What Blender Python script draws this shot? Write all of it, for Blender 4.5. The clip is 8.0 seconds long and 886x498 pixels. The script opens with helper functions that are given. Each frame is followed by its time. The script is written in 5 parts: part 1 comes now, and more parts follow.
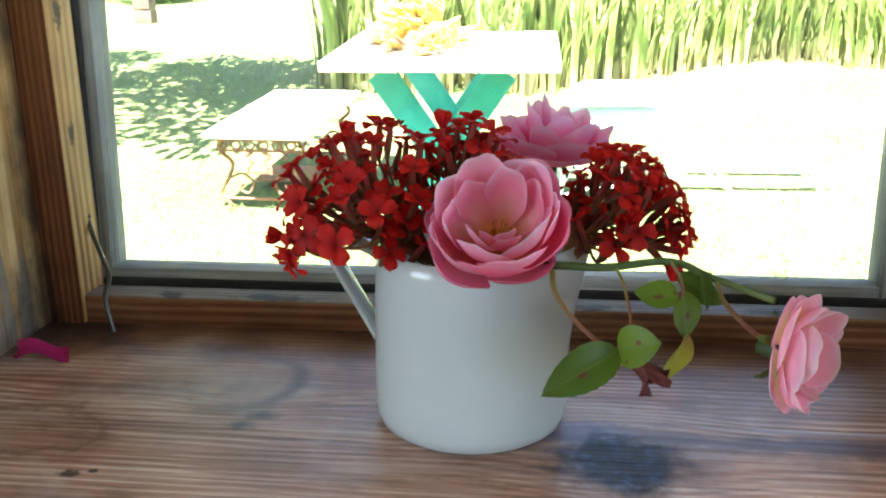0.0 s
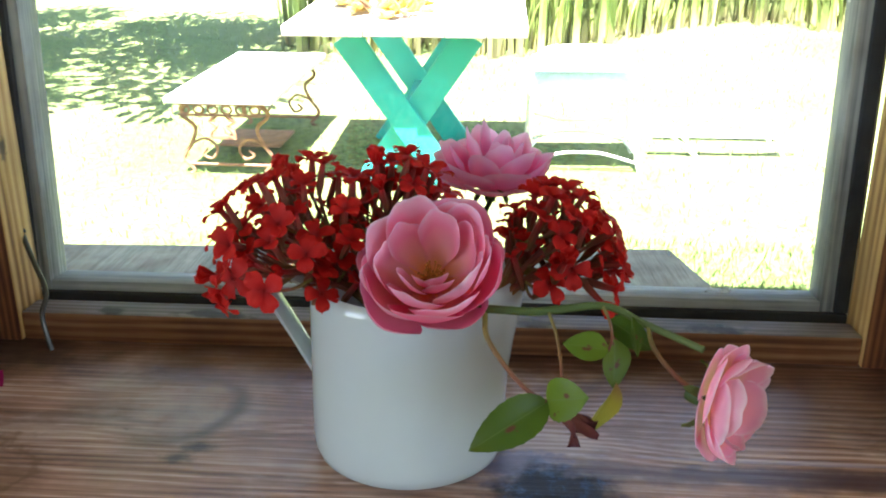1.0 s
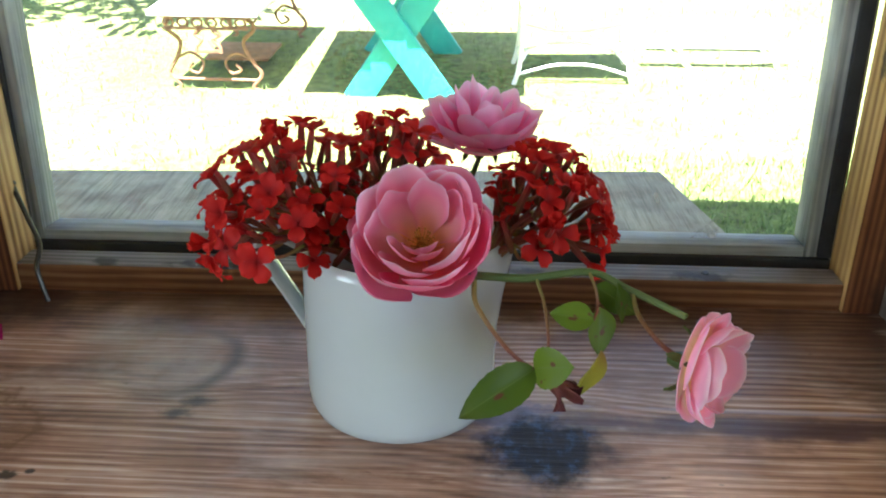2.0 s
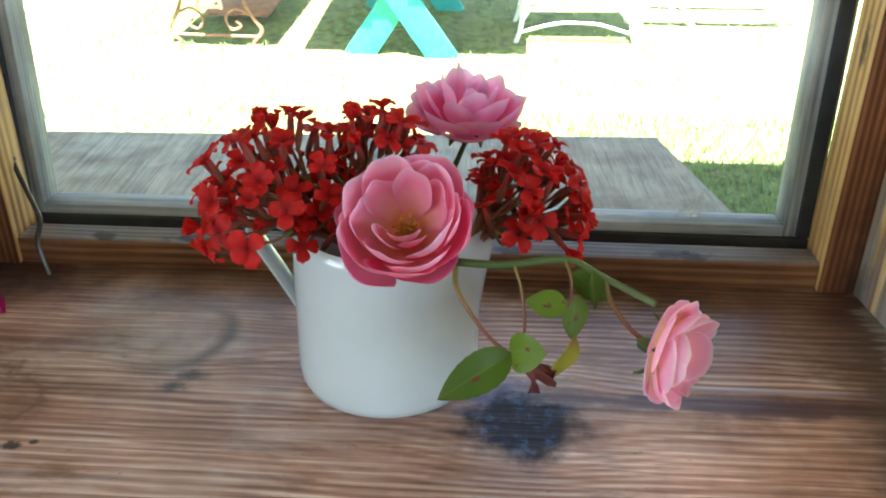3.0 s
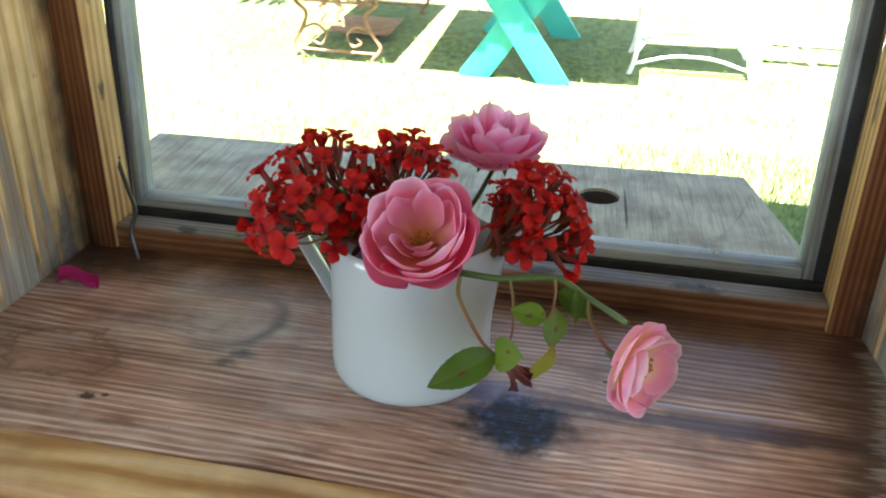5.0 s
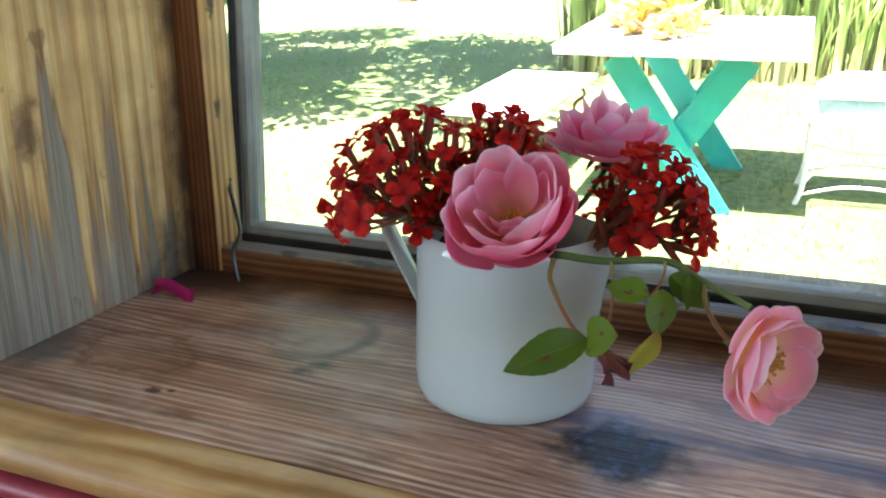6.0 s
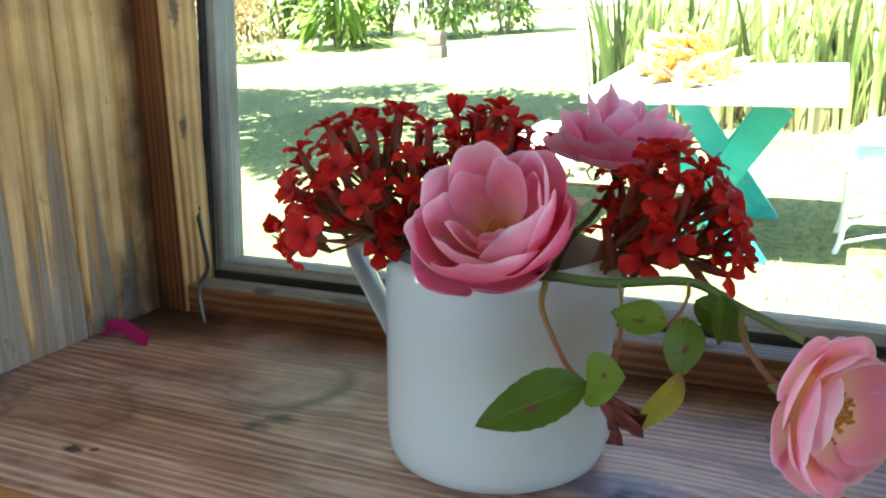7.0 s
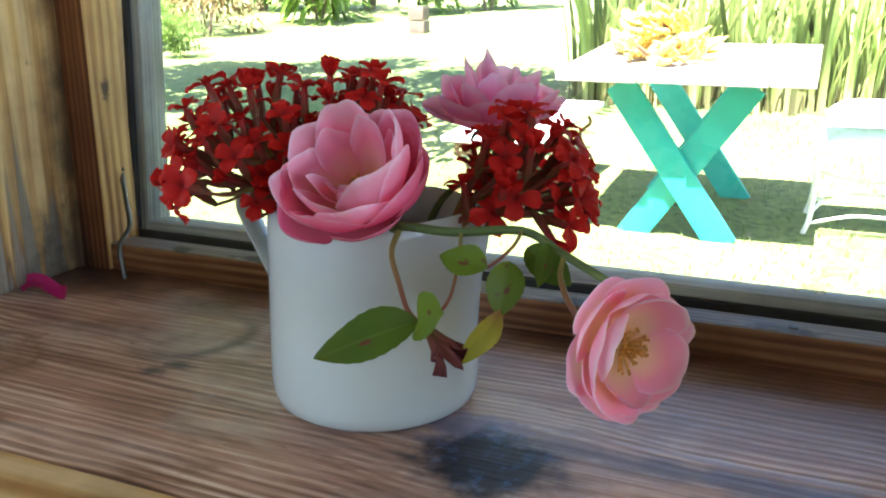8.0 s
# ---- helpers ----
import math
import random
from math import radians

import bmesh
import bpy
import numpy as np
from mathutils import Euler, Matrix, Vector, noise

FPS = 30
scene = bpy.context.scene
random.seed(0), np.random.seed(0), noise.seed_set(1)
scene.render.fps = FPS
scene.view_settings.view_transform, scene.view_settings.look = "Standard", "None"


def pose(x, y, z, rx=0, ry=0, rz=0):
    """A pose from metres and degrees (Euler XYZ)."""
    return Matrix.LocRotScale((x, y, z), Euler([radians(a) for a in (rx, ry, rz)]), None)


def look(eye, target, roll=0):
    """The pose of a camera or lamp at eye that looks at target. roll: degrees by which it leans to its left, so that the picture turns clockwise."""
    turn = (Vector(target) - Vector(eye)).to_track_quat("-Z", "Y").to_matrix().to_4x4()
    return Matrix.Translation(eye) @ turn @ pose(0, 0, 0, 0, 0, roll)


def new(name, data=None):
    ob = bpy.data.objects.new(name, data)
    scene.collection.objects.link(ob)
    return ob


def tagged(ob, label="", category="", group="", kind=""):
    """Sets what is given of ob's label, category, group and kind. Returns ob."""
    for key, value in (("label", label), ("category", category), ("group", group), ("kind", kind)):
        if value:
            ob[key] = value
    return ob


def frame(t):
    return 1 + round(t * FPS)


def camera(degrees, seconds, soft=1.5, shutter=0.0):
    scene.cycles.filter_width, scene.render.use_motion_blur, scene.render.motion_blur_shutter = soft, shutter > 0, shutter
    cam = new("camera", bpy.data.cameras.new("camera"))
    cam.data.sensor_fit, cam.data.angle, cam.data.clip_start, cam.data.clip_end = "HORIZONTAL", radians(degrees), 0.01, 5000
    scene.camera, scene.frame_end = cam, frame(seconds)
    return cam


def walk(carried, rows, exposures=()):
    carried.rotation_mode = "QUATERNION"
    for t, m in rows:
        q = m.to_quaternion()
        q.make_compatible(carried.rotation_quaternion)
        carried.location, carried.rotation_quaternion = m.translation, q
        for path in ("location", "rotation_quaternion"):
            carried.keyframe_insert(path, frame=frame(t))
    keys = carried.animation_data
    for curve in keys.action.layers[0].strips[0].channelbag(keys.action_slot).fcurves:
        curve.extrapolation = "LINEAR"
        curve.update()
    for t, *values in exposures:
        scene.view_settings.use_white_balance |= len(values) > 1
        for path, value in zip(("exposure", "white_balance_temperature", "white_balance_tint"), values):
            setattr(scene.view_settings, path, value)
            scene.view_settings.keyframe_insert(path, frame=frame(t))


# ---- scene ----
cam = camera(54.0, 8.0, 2.0)
EXPOSURE = 3.72
PATH = [
    (0, (0.021, -0.016, 0.2), (-0.177, 1.89, -0.371), -0.3),
    (0.5, (0.025, -0.001, 0.21), (-0.134, 1.899, -0.393), -0.0),
    (1, (0.035, 0.0, 0.231), (-0.091, 1.884, -0.429), 0.2),
    (2.5, (0.036, 0.005, 0.261), (-0.061, 1.78, -0.656), 0.0),
    (3, (0.044, -0.004, 0.273), (-0.058, 1.76, -0.666), 0.4),
    (3.5, (0.059, -0.022, 0.298), (-0.057, 1.733, -0.655), 0.8),
    (4, (0.081, -0.045, 0.312), (-0.038, 1.708, -0.643), 1.1),
    (5.5, (0.106, -0.052, 0.261), (-0.431, 1.705, -0.527), 0.8),
    (6, (0.121, -0.024, 0.209), (-0.599, 1.739, -0.401), -0.1),
    (6.5, (0.118, 0.027, 0.19), (-0.703, 1.784, -0.301), -0.7),
    (7, (0.116, 0.051, 0.174), (-0.686, 1.817, -0.315), -1.0),
    (7.5, (0.142, 0.056, 0.167), (-0.635, 1.832, -0.327), -0.9),
    (8, (0.167, 0.047, 0.17), (-0.593, 1.816, -0.37), 0.0),
]
walk(cam, [(t, look(eye, target, roll)) for t, eye, target, roll in PATH], [(t, EXPOSURE + e, k, 14) for t, e, k in ((0.0, 0.12, 6150), (1.2, 0.1, 6150), (2.4, 0.18, 6150), (3.4, 0.5, 6150), (4.2, 0.5, 6150), (5.4, 0.02, 6150), (6.2, -0.05, 6020), (7.2, 0.0, 5960), (8.0, -0.05, 6020))])

# ---------------- light ----------------
SUN_TO = Vector((-0.08, -0.38, 1.0)).normalized()
world = bpy.data.worlds.new("world")
scene.world = world
world.use_nodes = True
sky = world.node_tree.nodes.new("ShaderNodeTexSky")
sky.sky_type = "NISHITA"
sky.sun_disc = False
sky.sun_elevation = math.asin(SUN_TO.z)
sky.sun_rotation = math.atan2(SUN_TO.x, SUN_TO.y)
bgn = world.node_tree.nodes["Background"]
bgn.inputs["Strength"].default_value = 0.07
world.node_tree.links.new(sky.outputs["Color"], bgn.inputs["Color"])
sun = new("sun", bpy.data.lights.new("sun", "SUN"))
sun.data.energy = 5.0
sun.data.angle = radians(0.5)
sun.data.color = (1.0, 0.97, 0.92)
sun.matrix_world = look((SUN_TO * 30)[:], (0, 0, 0))
# Two fill lamps in assumed side openings, added to brighten the room.
side_fill = new("side_fill", bpy.data.lights.new("side_fill", "AREA"))
side_fill.data.shape = "RECTANGLE"
side_fill.data.size, side_fill.data.size_y = 1.25, 1.1
side_fill.data.energy = 1.75
side_fill.data.color = (0.76, 0.89, 1.0)
side_fill.matrix_world = look((-1.985, -0.95, 0.5), (0.2, 0.2, 0.0))
east_fill = new("side_fill", side_fill.data.copy())
east_fill.data.energy = 0.85
east_fill.matrix_world = look((1.985, -0.95, 0.5), (-0.2, 0.2, 0.0))

XL, XR = -0.278, 0.2695  # inner faces of the window recess

# ---------------- materials ----------------


def material(name):
    m = bpy.data.materials.new(name)
    m.use_nodes = True
    nt = m.node_tree
    return m, nt, nt.nodes["Principled BSDF"]


def node(nt, kind, **sets):
    n = nt.nodes.new(kind)
    for k, v in sets.items():
        n.inputs[k].default_value = v
    return n


def coords(nt, scale, space="Object", turn=(0, 0, 0)):
    tc = nt.nodes.new("ShaderNodeTexCoord")
    mp = nt.nodes.new("ShaderNodeMapping")
    mp.inputs["Scale"].default_value = scale
    mp.inputs["Rotation"].default_value = [radians(a) for a in turn]
    nt.links.new(tc.outputs[space], mp.inputs["Vector"])
    return mp.outputs["Vector"]


def noise_tex(nt, vec, scale, detail=4, rough=0.55, distortion=0.0):
    n = nt.nodes.new("ShaderNodeTexNoise")
    n.inputs["Scale"].default_value = scale
    n.inputs["Detail"].default_value = detail
    n.inputs["Roughness"].default_value = rough
    n.inputs["Distortion"].default_value = distortion
    nt.links.new(vec, n.inputs["Vector"])
    return n.outputs["Fac"]


def ramp(nt, fac, stops, interpolation="LINEAR"):
    r = nt.nodes.new("ShaderNodeValToRGB")
    r.color_ramp.interpolation = interpolation
    while len(r.color_ramp.elements) < len(stops):
        r.color_ramp.elements.new(0.5)
    for e, (p, c) in zip(r.color_ramp.elements, stops):
        e.position = p
        e.color = (*c, 1) if len(c) == 3 else c
    nt.links.new(fac, r.inputs["Fac"])
    return r.outputs["Color"]


def mix(nt, fac, a, b, mode="MIX"):
    m = nt.nodes.new("ShaderNodeMix")
    m.data_type = "RGBA"
    m.blend_type = mode
    for sock, v in ((m.inputs["Factor"], fac), (m.inputs["A"], a), (m.inputs["B"], b)):
        s = [i for i in m.inputs if i.name == sock.name and i.type == ("VALUE" if sock.name == "Factor" else "RGBA")][0]
        if isinstance(v, (int, float)):
            s.default_value = v
        elif isinstance(v, tuple):
            s.default_value = (*v, 1)
        else:
            nt.links.new(v, s)
    return [o for o in m.outputs if o.type == "RGBA"][0]


def calc(nt, op, a, b=0.0):
    n = nt.nodes.new("ShaderNodeMath")
    n.operation = op
    n.use_clamp = op in ("SUBTRACT", "ADD")
    for i, v in enumerate((a, b)):
        if isinstance(v, (int, float)):
            n.inputs[i].default_value = v
        else:
            nt.links.new(v, n.inputs[i])
    return n.outputs[0]


def calc2(nt, op, a, b=0.0, c=0.0):
    n = nt.nodes.new("ShaderNodeMath")
    n.operation = op
    for i, v in enumerate((a, b, c)):
        if isinstance(v, (int, float)):
            n.inputs[i].default_value = v
        else:
            nt.links.new(v, n.inputs[i])
    return n.outputs[0]


def bump(nt, bsdf, height, strength, distance):
    b = nt.nodes.new("ShaderNodeBump")
    b.inputs["Strength"].default_value = strength
    b.inputs["Distance"].default_value = distance
    nt.links.new(height, b.inputs["Height"])
    nt.links.new(b.outputs["Normal"], bsdf.inputs["Normal"])


def stain(nt, centre, size, edge=0.5, wobble=0.35, scale=60.0):
    """1 inside an uneven blot round centre (object space), 0 outside."""
    tc = nt.nodes.new("ShaderNodeTexCoord")
    mp = nt.nodes.new("ShaderNodeMapping")
    mp.vector_type = "TEXTURE"
    mp.inputs["Location"].default_value = centre
    mp.inputs["Scale"].default_value = size
    nt.links.new(tc.outputs["Object"], mp.inputs["Vector"])
    ln = nt.nodes.new("ShaderNodeVectorMath")
    ln.operation = "LENGTH"
    nt.links.new(mp.outputs["Vector"], ln.inputs[0])
    nz = noise_tex(nt, tc.outputs["Object"], scale, 4, 0.6)
    d = calc2(nt, "ADD", ln.outputs["Value"], calc2(nt, "MULTIPLY", calc2(nt, "SUBTRACT", nz, 0.5), wobble * 3))
    mr = nt.nodes.new("ShaderNodeMapRange")
    mr.interpolation_type = "SMOOTHSTEP"
    mr.inputs["From Min"].default_value = 1.0
    mr.inputs["From Max"].default_value = 1.0 - edge
    nt.links.new(d, mr.inputs["Value"])
    return mr.outputs["Result"]


def wood(name, dark, mid, light, grain, across=90.0, along=3.0, rough=0.6, relief=0.0006, grey=None, knots=True):
    """Sawn timber. grain: the axis along which its fibres run, 0 to 2."""
    m, nt, b = material(name)
    sc = [across] * 3
    sc[grain] = along
    v = coords(nt, sc)
    warp = noise_tex(nt, coords(nt, [6 if i != grain else 2.0 for i in range(3)]), 1.0, 3)
    wide = [22.0] * 3
    wide[grain] = 0.9
    w = nt.nodes.new("ShaderNodeVectorMath")
    w.operation = "MULTIPLY_ADD"
    cmb = nt.nodes.new("ShaderNodeCombineXYZ")
    for i in range(3):
        if i != grain:
            nt.links.new(warp, cmb.inputs[i])
    nt.links.new(cmb.outputs[0], w.inputs[0])
    w.inputs[1].default_value = (2.5, 2.5, 2.5)
    nt.links.new(coords(nt, wide), w.inputs[2])
    broad = noise_tex(nt, w.outputs[0], 2.0, 5, 0.6)
    fine = noise_tex(nt, v, 2.2, 4, 0.65)
    both = calc(nt, "ADD", calc(nt, "MULTIPLY", broad, 0.62), calc(nt, "MULTIPLY", fine, 0.38))
    col = ramp(nt, both, [(0.34, dark), (0.47, mid), (0.60, light)])
    blotch = noise_tex(nt, coords(nt, (1, 1, 1)), 9.0, 4, 0.6)
    col = mix(nt, 0.55, col, ramp(nt, blotch, [(0.32, (0.5, 0.47, 0.45)), (0.62, (1, 1, 1))]), "MULTIPLY")
    if grey:
        g = ramp(nt, noise_tex(nt, w.outputs[0], 1.1, 4, 0.6), [(0.42, (0, 0, 0)), (0.58, (1, 1, 1))])
        col = mix(nt, calc(nt, "MULTIPLY", g, 0.8), col, grey)
    nt.links.new(col, b.inputs["Base Color"])
    b.inputs["Roughness"].default_value = rough
    bump(nt, b, both, 0.7, relief)
    return m, nt, b, col


def plain(name, colour, rough=0.5, metal=0.0, vary=0.25, scale=30.0, relief=0.0, spec=None):
    m, nt, b = material(name)
    n = noise_tex(nt, coords(nt, (1, 1, 1)), scale, 5, 0.6)
    lo = tuple(c * (1 - vary) for c in colour)
    hi = tuple(min(1, c * (1 + vary)) for c in colour)
    nt.links.new(ramp(nt, n, [(0.3, lo), (0.7, hi)]), b.inputs["Base Color"])
    b.inputs["Roughness"].default_value = rough
    b.inputs["Metallic"].default_value = metal
    if relief:
        bump(nt, b, n, 0.6, relief)
    return m


def grainy(name, across, grain, period, dark, mid, light, rough=0.55, relief=0.0006, warp=1.0, fine=0.5, contrast=1.0, knots=()):
    """Timber with growth rings: lines along the axis grain, one every period metres along the axis across."""
    m, nt, b = material(name)
    tc = nt.nodes.new("ShaderNodeTexCoord")
    sep = nt.nodes.new("ShaderNodeSeparateXYZ")
    nt.links.new(tc.outputs["Object"], sep.inputs[0])
    sc = [11.0] * 3
    sc[grain] = 3.4
    sc2 = [45.0] * 3
    sc2[grain] = 5.0
    slow = noise_tex(nt, coords(nt, sc), 1.0, 3, 0.5)
    quick = noise_tex(nt, coords(nt, sc2), 1.0, 4, 0.6)
    lane = sep.outputs[across]
    for centre, radii, swell in knots:
        sub = nt.nodes.new("ShaderNodeVectorMath")
        sub.operation = "SUBTRACT"
        nt.links.new(tc.outputs["Object"], sub.inputs[0])
        sub.inputs[1].default_value = centre
        mul = nt.nodes.new("ShaderNodeVectorMath")
        mul.operation = "MULTIPLY"
        nt.links.new(sub.outputs[0], mul.inputs[0])
        mul.inputs[1].default_value = [1 / r for r in radii]
        far = nt.nodes.new("ShaderNodeVectorMath")
        far.operation = "LENGTH"
        nt.links.new(mul.outputs[0], far.inputs[0])
        near = nt.nodes.new("ShaderNodeMapRange")
        near.interpolation_type = "SMOOTHSTEP"
        near.inputs["From Max"].default_value = 1.0
        near.inputs["To Min"].default_value = swell
        near.inputs["To Max"].default_value = 0.0
        nt.links.new(far.outputs["Value"], near.inputs["Value"])
        off = calc2(nt, "SUBTRACT", lane, centre[across])
        lane = calc2(nt, "SUBTRACT", lane, calc2(nt, "MULTIPLY", off, near.outputs["Result"]))
    pos = calc2(nt, "MULTIPLY", lane, 2 * math.pi / period)
    pos = calc2(nt, "ADD", pos, calc2(nt, "MULTIPLY", slow, 48.0 * warp))
    pos = calc2(nt, "ADD", pos, calc2(nt, "MULTIPLY", quick, 4.5 * warp))
    fade = ramp(nt, noise_tex(nt, coords(nt, [7.0 if i != grain else 1.5 for i in range(3)]), 1.0, 2, 0.5), [(0.38, (0.15, 0.15, 0.15)), (0.62, (1, 1, 1))])
    wave = calc2(nt, "MULTIPLY_ADD", calc2(nt, "MULTIPLY", calc2(nt, "SINE", pos), fade), 0.5, 0.5)
    sc3 = [420.0] * 3
    sc3[grain] = 9.0
    fib = noise_tex(nt, coords(nt, sc3), 1.0, 3, 0.7)
    both = calc2(nt, "ADD", calc2(nt, "MULTIPLY", wave, (1 - fine) * 0.55 * contrast), calc2(nt, "MULTIPLY", fib, fine))
    both = calc2(nt, "ADD", both, calc2(nt, "MULTIPLY", quick, 0.35))
    col = ramp(nt, both, [(0.36, dark), (0.52, mid), (0.67, light)])
    blotch = noise_tex(nt, tc.outputs["Object"], 13.0, 5, 0.6)
    col = mix(nt, 0.7, col, ramp(nt, blotch, [(0.30, (0.38, 0.32, 0.29)), (0.60, (1, 1, 1))]), "MULTIPLY")
    nt.links.new(col, b.inputs["Base Color"])
    rr = nt.nodes.new("ShaderNodeMapRange")
    rr.inputs["To Min"].default_value = rough - 0.1
    rr.inputs["To Max"].default_value = rough + 0.2
    nt.links.new(blotch, rr.inputs["Value"])
    nt.links.new(rr.outputs["Result"], b.inputs["Roughness"])
    bump(nt, b, both, 0.8, relief)
    return m, nt, b, col


def bleached(nt, b, col, top, grey, brown):
    """Water damage that has crept up an upright board, with brown tide marks at its ragged upper edge."""
    tc = nt.nodes.new("ShaderNodeTexCoord")
    sep = nt.nodes.new("ShaderNodeSeparateXYZ")
    nt.links.new(tc.outputs["Object"], sep.inputs[0])
    rag = noise_tex(nt, coords(nt, (95, 95, 3.2)), 1.0, 3, 0.6, 0.1)
    big = noise_tex(nt, coords(nt, (24, 24, 2.0)), 1.0, 2, 0.5)
    h = calc2(nt, "ADD", sep.outputs[2], calc2(nt, "MULTIPLY", calc2(nt, "SUBTRACT", rag, 0.5), 0.36))
    h = calc2(nt, "ADD", h, calc2(nt, "MULTIPLY", calc2(nt, "SUBTRACT", big, 0.5), 0.16))
    rise = calc2(nt, "MULTIPLY_ADD", calc2(nt, "SUBTRACT", 0.47, sep.outputs[1]), 0.58, top)
    h = calc2(nt, "MULTIPLY_ADD", calc2(nt, "SUBTRACT", h, rise), 5.0, 0.5)
    low = ramp(nt, h, [(0.45, (1, 1, 1)), (0.54, (0, 0, 0))])
    tide = ramp(nt, h, [(0.44, (0, 0, 0)), (0.52, (1, 1, 1)), (0.58, (0.5, 0.5, 0.5)), (0.70, (0, 0, 0))])
    gone = ramp(nt, noise_tex(nt, coords(nt, (16, 16, 7)), 1.0, 3, 0.6), [(0.36, (0.2, 0.2, 0.2)), (0.60, (1, 1, 1))])
    fib = noise_tex(nt, coords(nt, (300, 300, 9)), 1.0, 3, 0.7)
    g = mix(nt, ramp(nt, fib, [(0.35, (0, 0, 0)), (0.65, (1, 1, 1))]), tuple(c * 0.55 for c in grey), tuple(min(1, c * 1.25) for c in grey))
    col = mix(nt, calc2(nt, "MULTIPLY", low, 0.86), col, g)
    col = mix(nt, calc2(nt, "MULTIPLY", calc2(nt, "MULTIPLY", tide, gone), 0.8), col, tuple(c * 1.5 for c in brown))
    run = ramp(nt, noise_tex(nt, coords(nt, (75, 75, 2.4)), 1.0, 4, 0.65, 0.4), [(0.50, (0, 0, 0)), (0.64, (1, 1, 1))])
    col = mix(nt, calc2(nt, "MULTIPLY", run, 0.32), col, tuple(c * 2.4 for c in brown))
    spots = ramp(nt, noise_tex(nt, coords(nt, (55, 55, 38)), 1.0, 3, 0.6), [(0.66, (0, 0, 0)), (0.72, (1, 1, 1))])
    col = mix(nt, calc2(nt, "MULTIPLY", spots, 0.55), col, tuple(c * 1.3 for c in brown))
    patch = ramp(nt, noise_tex(nt, coords(nt, (30, 30, 9)), 1.0, 5, 0.65, 0.2), [(0.52, (0, 0, 0)), (0.68, (1, 1, 1))])
    col = mix(nt, calc2(nt, "MULTIPLY", patch, 0.22), col, tuple(c * 0.6 for c in grey))
    # West corner: dirt and corner shade painted together, up the joint with the jamb.
    grime_shade = calc2(nt, "MAXIMUM", stain(nt, (XL, 0.475, 0.0), (0.05, 0.070, 0.075), 0.9, 0.6, 40), stain(nt, (XL, 0.480, 0.1), (0.05, 0.040, 0.60), 0.9, 0.5, 30))
    col = mix(nt, calc2(nt, "MULTIPLY", grime_shade, 0.85), col, (0.035, 0.028, 0.024))
    # Darker brown at the foot of the east corner.
    dark_edge = stain(nt, (XR, 0.475, 0.0), (0.05, 0.03, 0.05), 0.9, 0.6, 40)
    col = mix(nt, calc2(nt, "MULTIPLY", dark_edge, 0.7), col, (0.05, 0.03, 0.02))
    knot = stain(nt, (XL, 0.335, 0.125), (0.05, 0.014, 0.030), 0.8, 0.6, 70)
    col = mix(nt, calc2(nt, "MULTIPLY", knot, 0.8), col, brown)
    nt.links.new(col, b.inputs["Base Color"])


M_SILL, nt, b, col = grainy("sill_pine", 1, 0, 0.0056, (0.125, 0.046, 0.026), (0.49, 0.265, 0.178), (0.88, 0.70, 0.58), 0.38, 0.0010, 0.75, 0.46, 0.70, [((0.066, 0.337, 0), (0.085, 0.060, 1.0), 0.75), ((-0.118, 0.389, 0), (0.075, 0.035, 1.0), 0.85)])
worn = ramp(nt, noise_tex(nt, coords(nt, (9, 22, 22)), 1.0, 6, 0.62, 0.6), [(0.50, (0, 0, 0)), (0.70, (1, 1, 1))])
col = mix(nt, calc2(nt, "MULTIPLY", worn, 0.42), col, (0.74, 0.63, 0.57))
rubbed = ramp(nt, noise_tex(nt, coords(nt, (14, 38, 38)), 1.0, 5, 0.65, 0.3), [(0.34, (1, 1, 1)), (0.46, (0, 0, 0))])
col = mix(nt, calc2(nt, "MULTIPLY", rubbed, 0.6), col, (0.16, 0.07, 0.035))
speck = ramp(nt, noise_tex(nt, coords(nt, (90, 170, 170)), 1.0, 3, 0.6), [(0.69, (0, 0, 0)), (0.74, (1, 1, 1))])
col = mix(nt, calc2(nt, "MULTIPLY", speck, 0.6), col, (0.07, 0.035, 0.02))
pale = stain(nt, (-0.125, 0.388, 0), (0.055, 0.030, 0.05), 0.9, 0.6, 40)
col = mix(nt, calc2(nt, "MULTIPLY", pale, 0.4), col, (0.66, 0.57, 0.53))
varnish = stain(nt, (0.19, 0.425, 0), (0.15, 0.060, 0.05), 0.9, 0.4, 25)
col = mix(nt, calc2(nt, "MULTIPLY", varnish, 0.62), col, (0.11, 0.040, 0.024))
streak = stain(nt, (0.18, 0.352, 0), (0.17, 0.013, 0.05), 0.7, 0.4, 40)
col = mix(nt, calc2(nt, "MULTIPLY", streak, 0.86), col, (0.070, 0.030, 0.040))
fringe = stain(nt, (0.049, 0.352, 0), (0.030, 0.022, 0.05), 0.6, 0.7, 60)
col = mix(nt, calc2(nt, "MULTIPLY", fringe, 0.85), col, (0.20, 0.20, 0.34))
# Grain colour multiplied up towards the right front.
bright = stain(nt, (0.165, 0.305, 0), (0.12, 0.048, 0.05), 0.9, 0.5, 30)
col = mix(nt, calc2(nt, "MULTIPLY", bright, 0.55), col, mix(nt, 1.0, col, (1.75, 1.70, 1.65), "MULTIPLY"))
# Thin lavender highlight above the streak, painted into the base colour.
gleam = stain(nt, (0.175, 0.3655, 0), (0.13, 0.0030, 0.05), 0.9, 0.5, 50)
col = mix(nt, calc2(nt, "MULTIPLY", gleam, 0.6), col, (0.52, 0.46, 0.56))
blue = stain(nt, (0.064, 0.331, 0), (0.038, 0.034, 0.05), 0.5, 0.34, 50)
